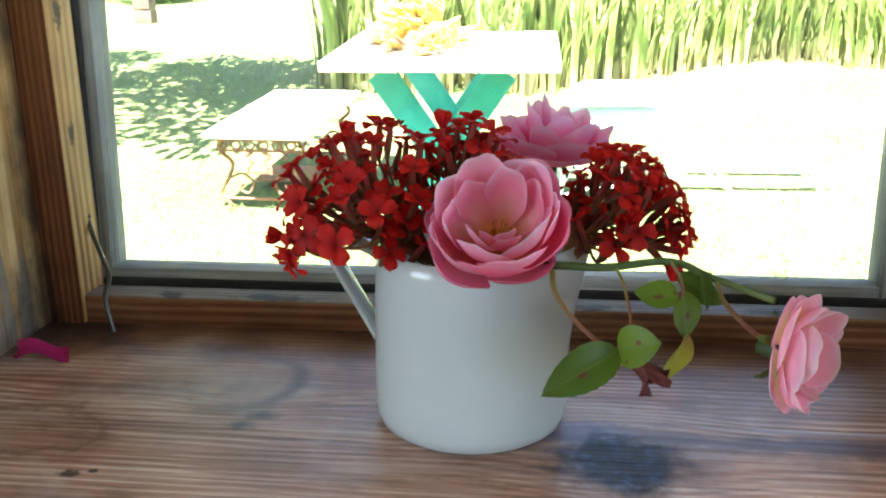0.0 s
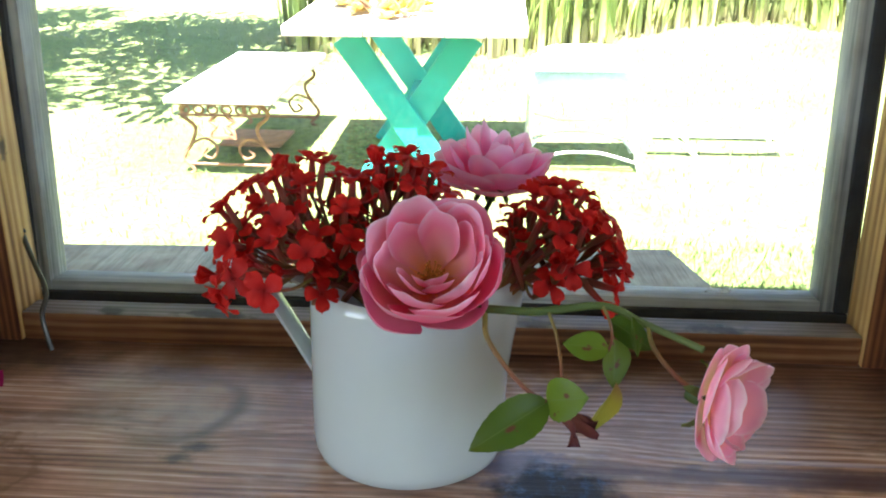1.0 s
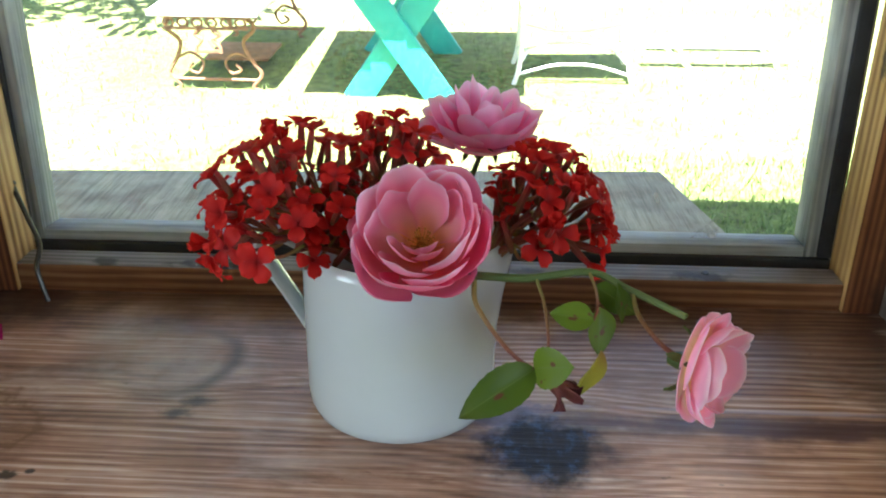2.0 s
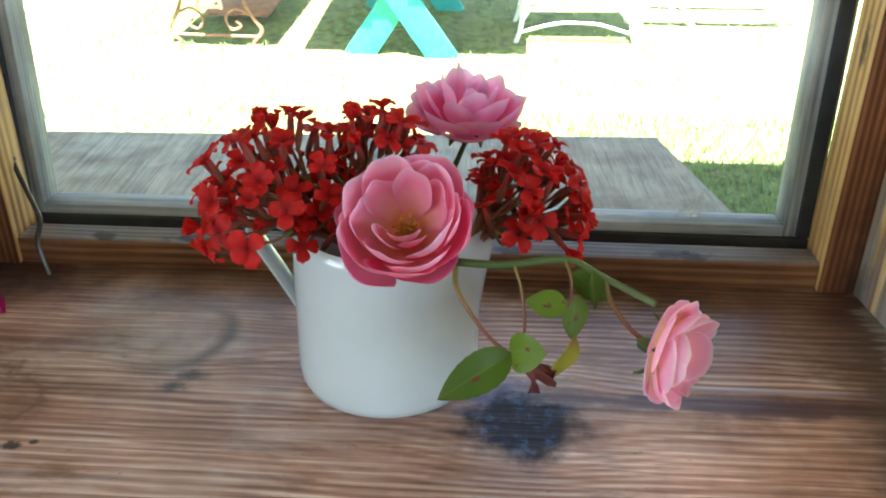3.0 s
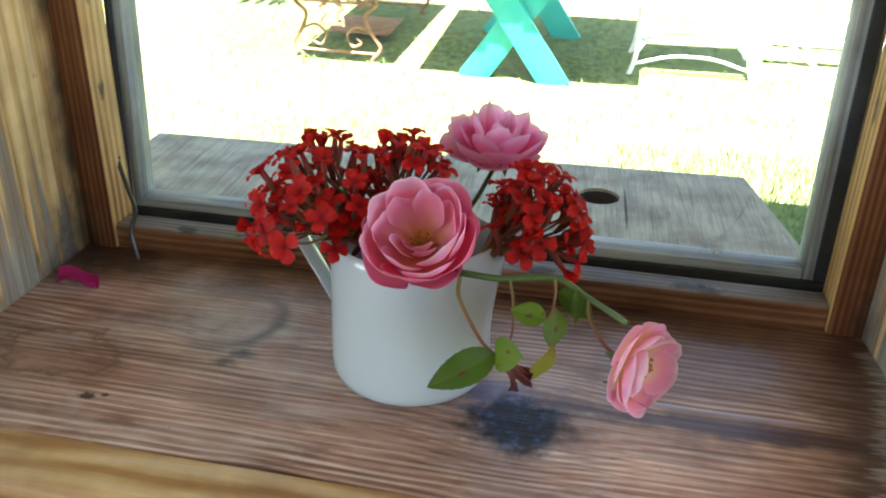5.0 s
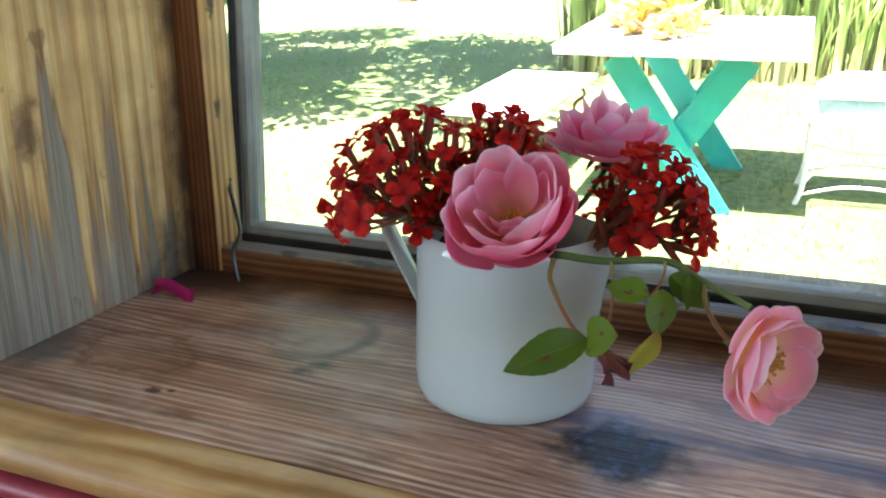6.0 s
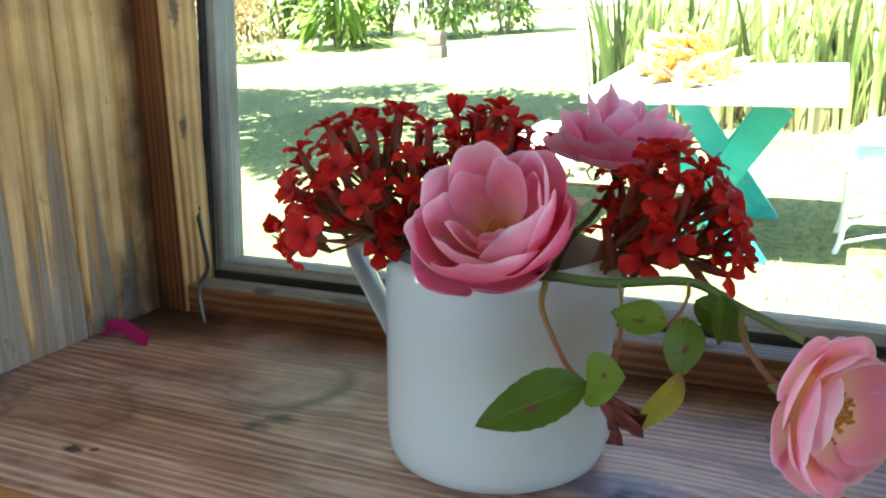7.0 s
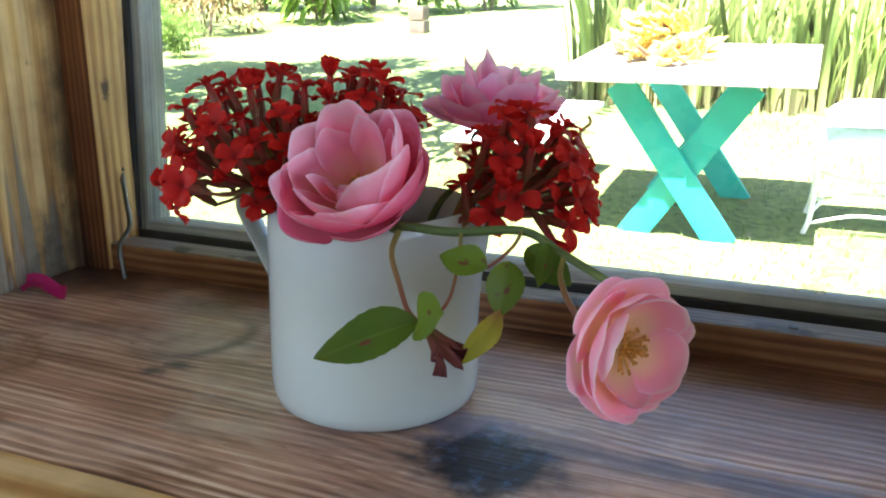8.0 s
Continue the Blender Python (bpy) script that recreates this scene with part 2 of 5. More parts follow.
ink = ramp(nt, noise_tex(nt, coords(nt, (1, 1, 1)), 75.0, 5, 0.75), [(0.40, (0.002, 0.002, 0.004)), (0.52, (0.006, 0.009, 0.022)), (0.61, (0.030, 0.060, 0.13)), (0.72, (0.14, 0.15, 0.25))])
col = mix(nt, calc2(nt, "MULTIPLY", blue, 0.97), col, ink)
halo = calc2(nt, "SUBTRACT", stain(nt, (0.066, 0.336, 0), (0.050, 0.034, 0.05), 0.4, 0.8, 60), blue)
col = mix(nt, calc2(nt, "MULTIPLY", halo, 0.3), col, (0.12, 0.06, 0.05))
smear = calc2(nt, "MAXIMUM", stain(nt, (-0.116, 0.349, 0), (0.012, 0.0075, 0.05), 0.9, 0.5, 110), stain(nt, (-0.108, 0.359, 0), (0.011, 0.0085, 0.05), 0.9, 0.5, 110))
col = mix(nt, calc2(nt, "MULTIPLY", smear, 0.85), col, (0.010, 0.010, 0.015))
tail = calc2(nt, "SUBTRACT", stain(nt, (-0.128, 0.396, 0), (0.037, 0.040, 0.05), 0.25, 0.10, 30), stain(nt, (-0.1325, 0.3975, 0), (0.035, 0.038, 0.05), 0.3, 0.10, 30))
tail = calc2(nt, "MAXIMUM", tail, 0.0)
col = mix(nt, calc2(nt, "MULTIPLY", tail, 0.8), col, (0.05, 0.036, 0.036))
sep = nt.nodes.new("ShaderNodeSeparateXYZ")
nt.links.new(nt.nodes.new("ShaderNodeTexCoord").outputs["Object"], sep.inputs[0])
ragged = calc2(nt, "MULTIPLY", calc2(nt, "SUBTRACT", noise_tex(nt, coords(nt, (9, 160, 1)), 1.0, 4, 0.65), 0.5), 0.055)
inward = calc2(nt, "MULTIPLY", calc2(nt, "SUBTRACT", 0.47, sep.outputs[1]), 0.16)
edge = calc2(nt, "ADD", calc2(nt, "ADD", sep.outputs[0], ragged), inward)
# Damp dark margin along the bare strip.
dark_edge = ramp(nt, edge, [(0.238, (0, 0, 0)), (0.262, (1, 1, 1)), (0.271, (1, 1, 1)), (0.275, (0, 0, 0))])
col = mix(nt, calc2(nt, "MULTIPLY", dark_edge, 0.78), col, (0.055, 0.022, 0.011))
bare = ramp(nt, edge, [(0.2705, (0, 0, 0)), (0.2745, (1, 1, 1))])
fibre = noise_tex(nt, coords(nt, (14, 420, 1)), 1.0, 3, 0.7)
col = mix(nt, calc2(nt, "MULTIPLY", bare, 0.86), col, ramp(nt, fibre, [(0.38, (0.07, 0.066, 0.060)), (0.60, (0.40, 0.375, 0.33))]))
greyed2 = stain(nt, (-0.285, 0.32, 0), (0.045, 0.045, 0.05), 0.6, 0.5, 60)
col = mix(nt, calc2(nt, "MULTIPLY", greyed2, 0.75), col, (0.10, 0.10, 0.10))
rustring = stain(nt, (-0.215, 0.335, 0), (0.045, 0.030, 0.05), 0.25, 0.5, 50)
inner = stain(nt, (-0.215, 0.335, 0), (0.038, 0.024, 0.05), 0.25, 0.5, 50)
col = mix(nt, calc2(nt, "MULTIPLY", calc2(nt, "SUBTRACT", rustring, inner), 0.7), col, (0.16, 0.07, 0.03))
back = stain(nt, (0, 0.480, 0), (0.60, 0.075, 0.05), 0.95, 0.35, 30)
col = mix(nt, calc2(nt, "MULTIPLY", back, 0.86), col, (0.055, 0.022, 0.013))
# Left back corner darkened: its shade and dirt are painted into the wood.
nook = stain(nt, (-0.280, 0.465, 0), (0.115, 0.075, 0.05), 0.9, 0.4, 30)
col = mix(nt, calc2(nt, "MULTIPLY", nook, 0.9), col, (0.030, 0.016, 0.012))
nick = stain(nt, (-0.175, 0.299, 0), (0.006, 0.004, 0.05), 0.5, 0.4, 300)
col = mix(nt, calc2(nt, "MULTIPLY", nick, 0.9), col, (0.02, 0.015, 0.012))
nick2 = stain(nt, (-0.166, 0.302, 0), (0.003, 0.002, 0.05), 0.5, 0.4, 300)
col = mix(nt, calc2(nt, "MULTIPLY", nick2, 0.9), col, (0.02, 0.015, 0.012))
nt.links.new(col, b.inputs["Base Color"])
nt.links.new(calc2(nt, "MULTIPLY_ADD", blue, -0.30, 0.5), b.inputs["Specular IOR Level"])
nt.links.new(calc2(nt, "MULTIPLY_ADD", blue, -0.10, 0.10), b.inputs["Coat Weight"])
b.inputs["Coat Roughness"].default_value = 0.32
M_NOSING, *_ = grainy("nosing_pine", 1, 0, 0.016, (0.46, 0.235, 0.075), (0.64, 0.40, 0.17), (0.76, 0.55, 0.30), 0.42, 0.0003, 0.6, 0.3)
M_BOARD, nt, b, col = grainy("reveal_board", 1, 2, 0.014, (0.37, 0.180, 0.055), (0.68, 0.43, 0.165), (0.83, 0.61, 0.31), 0.6, 0.0008, 0.35, 0.35)
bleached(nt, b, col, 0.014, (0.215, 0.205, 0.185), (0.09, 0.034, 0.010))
M_FRAME, nt, b, col = grainy("frame_oregon", 1, 2, 0.0075, (0.22, 0.095, 0.026), (0.52, 0.275, 0.085), (0.68, 0.44, 0.17), 0.5, 0.0008, 0.35, 0.5)
for cx, cz, rz in ((-0.262, 0.118, 0.010), (-0.262, 0.190, 0.016), (0.249, 0.150, 0.014)):
    col = mix(nt, calc2(nt, "MULTIPLY", stain(nt, (cx, 0.481, cz), (0.02, 0.006, rz), 0.6, 0.6, 160), 0.85), col, (0.035, 0.018, 0.010))
nt.links.new(col, b.inputs["Base Color"])
# Jamb faces towards the room: redder varnish, darkened further for their unlit side.
M_FACE, nt, b, col = grainy("frame_varnish_shaded", 0, 2, 0.0042, (0.075, 0.022, 0.009), (0.170, 0.058, 0.021), (0.28, 0.112, 0.043), 0.42, 0.0007, 0.25, 0.42)
# Corner shade and dirt painted at the feet of both jambs.
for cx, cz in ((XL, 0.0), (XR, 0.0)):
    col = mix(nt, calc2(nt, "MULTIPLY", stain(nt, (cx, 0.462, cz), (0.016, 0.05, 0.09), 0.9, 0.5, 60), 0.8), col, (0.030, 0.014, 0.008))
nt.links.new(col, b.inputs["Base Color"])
M_RAIL_TOP, nt, b, col = grainy("rail_bleached", 1, 0, 0.005, (0.070, 0.056, 0.052), (0.18, 0.150, 0.142), (0.32, 0.28, 0.27), 0.5, 0.0006, 0.3, 0.6)
for cx, rx in ((-0.135, 0.030), (0.165, 0.022), (-0.20, 0.012), (0.06, 0.016)):
    col = mix(nt, calc2(nt, "MULTIPLY", stain(nt, (cx, 0.476, 0.019), (rx, 0.007, 0.02), 0.6, 0.6, 120), 0.85), col, (0.035, 0.026, 0.024))
nt.links.new(col, b.inputs["Base Color"])
M_RAIL, *_ = grainy("rail_oregon", 2, 0, 0.006, (0.068, 0.022, 0.010), (0.19, 0.073, 0.029), (0.33, 0.16, 0.078), 0.5, 0.0005, 0.3, 0.5)
M_SASH, *_ = grainy("sash_weathered", 0, 2, 0.005, (0.13, 0.145, 0.145), (0.31, 0.335, 0.33), (0.48, 0.50, 0.48), 0.75, 0.0006, 0.3, 0.6)
M_SASH_H, *_ = grainy("sash_rail_weathered", 1, 0, 0.005, (0.16, 0.19, 0.22), (0.38, 0.43, 0.48), (0.58, 0.62, 0.66), 0.7, 0.0006, 0.3, 0.6)
M_DECK, nt, b, col = grainy("grey_plank", 0, 1, 0.018, (0.16, 0.165, 0.12), (0.34, 0.345, 0.26), (0.48, 0.48, 0.37), 0.85, 0.0012, 0.5, 0.75, 0.5)
crack = stain(nt, (0.345, 0.205, 0.7), (0.0035, 0.11, 3.0), 0.5, 0.3, 40)
nt.links.new(mix(nt, calc2(nt, "MULTIPLY", crack, 0.9), col, (0.03, 0.03, 0.025)), b.inputs["Base Color"])
M_TABLE, *_ = wood("table_board", (0.30, 0.24, 0.18), (0.46, 0.40, 0.33), (0.60, 0.55, 0.48), 1, 30, 1.0, 0.7, 0.001)
M_MUG = plain("white_glaze", (0.50, 0.55, 0.56), 0.07, 0, 0.03, 20)
M_TEAL = plain("teal_paint", (0.030, 0.38, 0.35), 0.45, 0, 0.12, 12)
M_RUST = plain("rusty_iron", (0.26, 0.13, 0.07), 0.8, 0.2, 0.5, 40, 0.001)
M_WHITE = plain("white_paint", (0.80, 0.80, 0.76), 0.5, 0, 0.06, 20)
M_MARBLE = plain("pale_slab", (0.78, 0.76, 0.72), 0.4, 0, 0.08, 8)
M_STEEL = plain("dull_wire", (0.10, 0.10, 0.095), 0.45, 0.9, 0.3, 60)
M_WALL = plain("wall_plaster", (0.66, 0.65, 0.62), 0.9, 0, 0.1, 4)
M_FLOOR, *_ = wood("floor_boards", (0.16, 0.08, 0.04), (0.32, 0.18, 0.09), (0.45, 0.28, 0.16), 1, 20, 0.8, 0.5, 0.0005)
M_PLANKWALL, *_ = wood("wall_planks", (0.2, 0.1, 0.05), (0.36, 0.21, 0.11), (0.48, 0.31, 0.18), 0, 20, 0.8, 0.7, 0.0005)
M_MAROON = plain("maroon_cloth", (0.16, 0.025, 0.035), 0.95, 0, 0.4, 220, 0.001)
M_REDTRIM = plain("crimson_paint", (0.30, 0.035, 0.06), 0.35, 0, 0.25, 30)
# Near-black colour in place of shade: sash edges and the parasol hole.
M_GAP_SHADE = plain("gap_shade", (0.032, 0.034, 0.037), 0.8, 0, 0.3, 40)
M_STRIPE = plain("pale_blue_cloth", (0.62, 0.72, 0.74), 0.9, 0, 0.12, 30)
m, nt, b = material("window_glass")
b.inputs["Base Color"].default_value = (1, 1, 1, 1)
b.inputs["Roughness"].default_value = 0.0
b.inputs["IOR"].default_value = 1.45
b.inputs["Transmission Weight"].default_value = 1.0
M_GLASS = m

m, nt, b = material("lawn")
v = coords(nt, (1, 1, 1))
n1 = noise_tex(nt, v, 0.6, 5, 0.6)
n2 = noise_tex(nt, v, 26.0, 5, 0.75)
c1 = ramp(nt, n1, [(0.35, (0.13, 0.195, 0.038)), (0.55, (0.20, 0.24, 0.070)), (0.75, (0.29, 0.27, 0.115))])
c2 = ramp(nt, n2, [(0.35, (0.35, 0.35, 0.35)), (0.65, (1.5, 1.5, 1.5))])
nt.links.new(mix(nt, 1.0, c1, c2, "MULTIPLY"), b.inputs["Base Color"])
b.inputs["Roughness"].default_value = 0.95
bump(nt, b, n2, 1.0, 0.05)
M_LAWN = m

# ---------------- mesh helpers ----------------


def thing(name, at=(0, 0, 0), label="", category="", group="", kind="", turn=(0, 0, 0)):
    ob = new(name)
    ob.matrix_world = pose(*at, *turn)
    ob.empty_display_size = 0.05
    return tagged(ob, label, category, group, kind)


def mesh_of(name, bm, mat, smooth=True):
    me = bpy.data.meshes.new(name)
    bm.normal_update()
    bm.to_mesh(me)
    bm.free()
    for mt in (mat if isinstance(mat, (list, tuple)) else [mat]):
        me.materials.append(mt)
    if smooth:
        me.shade_smooth()
        me.set_sharp_from_angle(angle=radians(180 if name in ("petal", "floret", "leaf", "sepal") else 40))
    return me


def part(name, bm, mat, parent=None, label="", smooth=True):
    ob = new(name, mesh_of(name, bm, mat, smooth))
    if parent:
        ob.parent = parent
    if label:
        ob["label"] = label
    return ob


def box(lo, hi, bevel=0.0, bm=None, m=None, cuts=0):
    bm = bm or bmesh.new()
    r = bmesh.ops.create_cube(bm, size=1)["verts"]
    sz = Vector(hi) - Vector(lo)
    mid = (Vector(hi) + Vector(lo)) / 2
    for v in r:
        v.co = Vector((v.co.x * sz.x, v.co.y * sz.y, v.co.z * sz.z)) + mid
    if bevel:
        es = list({e for v in r for e in v.link_edges})
        out = bmesh.ops.bevel(bm, geom=es, offset=bevel, segments=2, affect="EDGES", profile=0.6)
        r = list({v for f in out["faces"] for v in f.verts} | {v for v in r if v.is_valid})
    if m is not None:
        bmesh.ops.transform(bm, matrix=m, verts=r)
    return bm


def tube(pts, radii, bm=None, sides=8, cap=True):
    """A round bar along pts; radii: one number, or one for each point."""
    bm = bm or bmesh.new()
    pts = [Vector(p) for p in pts]
    if isinstance(radii, (int, float)):
        radii = [radii] * len(pts)
    rings = []
    side = None
    for i, p in enumerate(pts):
        d = (pts[min(i + 1, len(pts) - 1)] - pts[max(i - 1, 0)]).normalized()
        if side is None:
            side = d.orthogonal().normalized()
        side = (side - d * side.dot(d)).normalized()
        up = d.cross(side)
        rings.append([bm.verts.new(p + radii[i] * (side * math.cos(a) + up * math.sin(a))) for a in [2 * math.pi * k / sides for k in range(sides)]])
    for a, c in zip(rings, rings[1:]):
        for k in range(sides):
            bm.faces.new((a[k], a[(k + 1) % sides], c[(k + 1) % sides], c[k]))
    if cap:
        bm.faces.new(rings[0][::-1])
        bm.faces.new(rings[-1])
    return bm


def curve_pts(pts, n=16):
    """Catmull-Rom through pts."""
    p = [Vector(q) for q in pts]
    p = [2 * p[0] - p[1]] + p + [2 * p[-1] - p[-2]]
    out = []
    for i in range(1, len(p) - 2):
        for k in range(n):
            t = k / n
            out.append(0.5 * (2 * p[i] + (p[i + 1] - p[i - 1]) * t + (2 * p[i - 1] - 5 * p[i] + 4 * p[i + 1] - p[i + 2]) * t * t + (3 * p[i] - p[i - 1] - 3 * p[i + 1] + p[i + 2]) * t ** 3))
    return out + [p[-2]]


def lathe(profile, n=48, bm=None):
    bm = bm or bmesh.new()
    rings = []
    for r, z in profile:
        rings.append([bm.verts.new((0, 0, z))] if r < 1e-6 else [bm.verts.new((r * math.cos(2 * math.pi * k / n), r * math.sin(2 * math.pi * k / n), z)) for k in range(n)])
    for a, c in zip(rings, rings[1:]):
        for k in range(n):
            q = [a[k % len(a)], a[(k + 1) % len(a)], c[(k + 1) % len(c)], c[k % len(c)]]
            q = list(dict.fromkeys(q))
            if len(q) > 2:
                bm.faces.new(q)
    return bm


# ---------------- ground ----------------
SLOPE, BASE = 0.08, -1.31


def ground_z(x, y):
    yy = min(max(y, -3.0), 26.0)
    return BASE + SLOPE * yy


def build_ground():
    bm = bmesh.new()
    xs = [-1500, -300, -80, -30] + [-14 + 0.7 * i for i in range(41)] + [30, 80, 300, 1500]
    ys = [-1500, -200, -30, -3] + [0.5 + 0.6 * i for i in range(42)] + [26, 40, 80, 300, 1500]
    grid = [[bm.verts.new((x, y, ground_z(x, y) + (0.02 * noise.noise(Vector((x * 0.5, y * 0.5, 3))) if 0 < y < 26 and abs(x) < 15 else 0))) for x in xs] for y in ys]
    for r0, r1 in zip(grid, grid[1:]):
        for i in range(len(xs) - 1):
            bm.faces.new((r0[i], r0[i + 1], r1[i + 1], r1[i]))
    tagged(part("ground", bm, M_LAWN), "sunlit lawn rising gently away from the cabin", "lawn", kind="structure")


build_ground()

# ---------------- the cabin: walls with the window's opening ----------------
FLOOR_Z = -0.78
SILL_Y0, SILL_Y1 = 0.262, 0.535


def structure(name, bm, mat, label, category):
    return tagged(part(name, bm, mat, smooth=False), label, category, kind="structure")


def wall_with_hole(name, x0, x1, z0, z1, hx0, hx1, hz0, hz1, y0, y1, mat, label):
    bm = bmesh.new()
    for lo, hi in (((x0, y0, z0), (hx0, y1, z1)), ((hx1, y0, z0), (x1, y1, z1)), ((hx0, y0, hz1), (hx1, y1, z1)), ((hx0, y0, z0), (hx1, y1, hz0))):
        if hi[0] - lo[0] > 0.001 and hi[2] - lo[2] > 0.001:
            box(lo, hi, bm=bm)
    return structure(name, bm, mat, label, "wall")


wall_with_hole("wall_north", -2.0, 2.0, FLOOR_Z, 1.55, XL - 0.03, XR + 0.03, -0.03, 0.82, 0.235, 0.565, M_PLANKWALL, "timber cabin wall round the small window")
structure("wall_south", box((-2.0, -1.67, FLOOR_Z), (2.0, -1.60, 1.55)), M_WALL, "plain pale back wall of the room", "wall")
# Side walls out of view; their openings are added for the fill lamps.
bm = bmesh.new()
for lo, hi in (((-2.12, -1.67, FLOOR_Z), (-2.0, -1.599, 1.55)), ((-2.12, -0.3, FLOOR_Z), (-2.0, 0.565, 1.55)), ((-2.12, -1.6, FLOOR_Z), (-2.0, -0.3, -0.05)), ((-2.12, -1.6, 1.05), (-2.0, -0.3, 1.55))):
    box(lo, hi, bm=bm)
structure("wall_west", bm, M_WALL, "plain pale side wall with an unseen opening added for the fill light", "wall")
bm = bmesh.new()
for lo, hi in (((2.0, -1.67, FLOOR_Z), (2.12, -1.6, 1.55)), ((2.0, -0.3, FLOOR_Z), (2.12, 0.565, 1.55)), ((2.0, -1.6, FLOOR_Z), (2.12, -0.3, -0.05)), ((2.0, -1.6, 1.05), (2.12, -0.3, 1.55))):
    box(lo, hi, bm=bm)
structure("wall_east", bm, M_WALL, "plain pale side wall with an unseen opening added for the fill light", "wall")
# Slab out of view, added to block sun at the west opening.
structure("sun_block_eave", box((-4.0, -2.4, 1.30), (-2.125, 0.56, 1.36)), M_PLANKWALL, "unseen overhang added to keep the sun out of the side opening", "roof")
structure("ceiling", box((-2.12, -1.67, 1.55), (2.12, 0.565, 1.62)), M_WALL, "plain pale ceiling of the room", "ceiling")
structure("floor", box((-2.12, -1.67, FLOOR_Z - 0.08), (2.12, 0.565, FLOOR_Z)), M_FLOOR, "brown wooden floor of the room", "floor")
structure("roof", box((-6.0, 0.565, 1.30), (6.0, 2.37, 1.36)), M_PLANKWALL, "deep roof overhang along the cabin wall", "roof")

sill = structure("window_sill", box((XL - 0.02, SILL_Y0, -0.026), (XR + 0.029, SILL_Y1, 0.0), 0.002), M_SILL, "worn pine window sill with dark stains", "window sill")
structure("wall_panel", box((-1.9, 0.2265, FLOOR_Z), (1.9, 0.2348, -0.0285), 0.001), M_MAROON, "rough maroon painted wall below the sill", "wall")


def bullnose(y0, y1, z0, z1, x0, x1):
    bm = bmesh.new()
    r = (z1 - z0) / 2
    prof = [(y1, z0), (y1, z1)] + [(y0 + r - r * math.sin(a), (z0 + z1) / 2 + r * math.cos(a)) for a in [math.pi * k / 10 for k in range(11)]]
    ends = [[bm.verts.new((x, y, z)) for y, z in prof] for x in (x0, x1)]
    n = len(prof)
    for k in range(n):
        bm.faces.new((ends[0][k], ends[0][(k + 1) % n], ends[1][(k + 1) % n], ends[1][k]))
    bm.faces.new(ends[0][::-1])
    bm.faces.new(ends[1])
    return bm


tagged(part("sill_nosing", bullnose(0.226, SILL_Y0 - 0.0005, -0.017, 0.0012, -0.9, 0.9), M_NOSING), "pale pine edge strip of the sill", "trim", kind="structure")
tagged(part("red_trim", bullnose(0.2235, 0.2345, -0.028, -0.0175, -0.9, 0.9), M_REDTRIM), "glossy crimson painted moulding under the sill", "trim", kind="structure")
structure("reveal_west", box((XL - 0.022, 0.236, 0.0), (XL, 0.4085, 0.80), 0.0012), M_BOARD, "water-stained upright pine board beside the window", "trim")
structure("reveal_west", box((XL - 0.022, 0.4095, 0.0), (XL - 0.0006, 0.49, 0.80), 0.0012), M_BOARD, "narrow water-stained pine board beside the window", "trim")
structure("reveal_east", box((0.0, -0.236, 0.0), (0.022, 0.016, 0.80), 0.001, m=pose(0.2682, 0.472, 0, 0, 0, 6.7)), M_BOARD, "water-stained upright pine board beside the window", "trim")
structure("reveal_top", box((XL, 0.236, 0.76), (XR, 0.49, 0.80), 0.001), M_BOARD, "pine board over the window", "trim")

# window: fixed frame and outward leaning sash
win = tagged(thing("window_1"), "small timber window with a weathered grey sash", "window", kind="structure")


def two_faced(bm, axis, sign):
    """The faces that look along the axis take the second material: red varnish with painted shade on the jambs, a
    bleached top on the rail.
    """
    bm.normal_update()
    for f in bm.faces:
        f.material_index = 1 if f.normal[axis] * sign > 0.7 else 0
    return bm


part("frame_jamb", two_faced(box((XL, 0.468, 0.0), (-0.2555, 0.499, 0.76), 0.002), 1, -1), [M_FRAME, M_FACE], win, "orange-brown timber jamb with a red-brown varnished face, its shade painted in")
part("frame_jamb", two_faced(box((0.2465, 0.468, 0.0), (XR, 0.499, 0.76), 0.002), 1, -1), [M_FRAME, M_FACE], win, "orange-brown timber jamb with a red-brown varnished face, its shade painted in")
part("frame_rail", two_faced(box((-0.2553, 0.4705, 0.0), (0.2463, 0.492, 0.0185), 0.002), 2, 1), [M_RAIL, M_RAIL_TOP], win, "red-brown bottom rail with a bleached top")
part("frame_head", box((-0.2578, 0.462, 0.735), (0.2443, 0.499, 0.76), 0.002), M_RAIL, win)
sash = new("sash")
sash.parent = win
sash["label"] = "weathered grey sash leaning slightly outwards"
sash.matrix_basis = pose(0, 0.504, 0.006, -3.4, 0, 0)
for nm, lo, hi, mt in (("sash_stile", (-0.266, 0.002, 0.0), (-0.2538, 0.026, 0.74), M_SASH), ("sash_stile", (0.2335, 0.002, 0.0), (0.252, 0.026, 0.74), M_SASH),
                       ("sash_rail", (-0.2537, 0.002, 0.0), (0.2334, 0.026, 0.0195), M_SASH_H), ("sash_rail", (-0.2537, 0.002, 0.71), (0.2334, 0.026, 0.74), M_SASH_H)):
    part(nm, box(lo, hi, 0.0015), mt, sash)
# Dark strips added where the sash edge is only backlit.
part("sash_shade_strip", box((-0.262, -0.004, -0.001), (0.248, 0.0015, 0.0135), 0.001), M_GAP_SHADE, sash, "black strip standing in for the shade along the backlit sash edge")
part("sash_shade_strip", box((-0.2635, -0.003, 0.014), (-0.2595, 0.0015, 0.74), 0.001), M_GAP_SHADE, sash, "black strip standing in for the shade along the backlit sash edge")
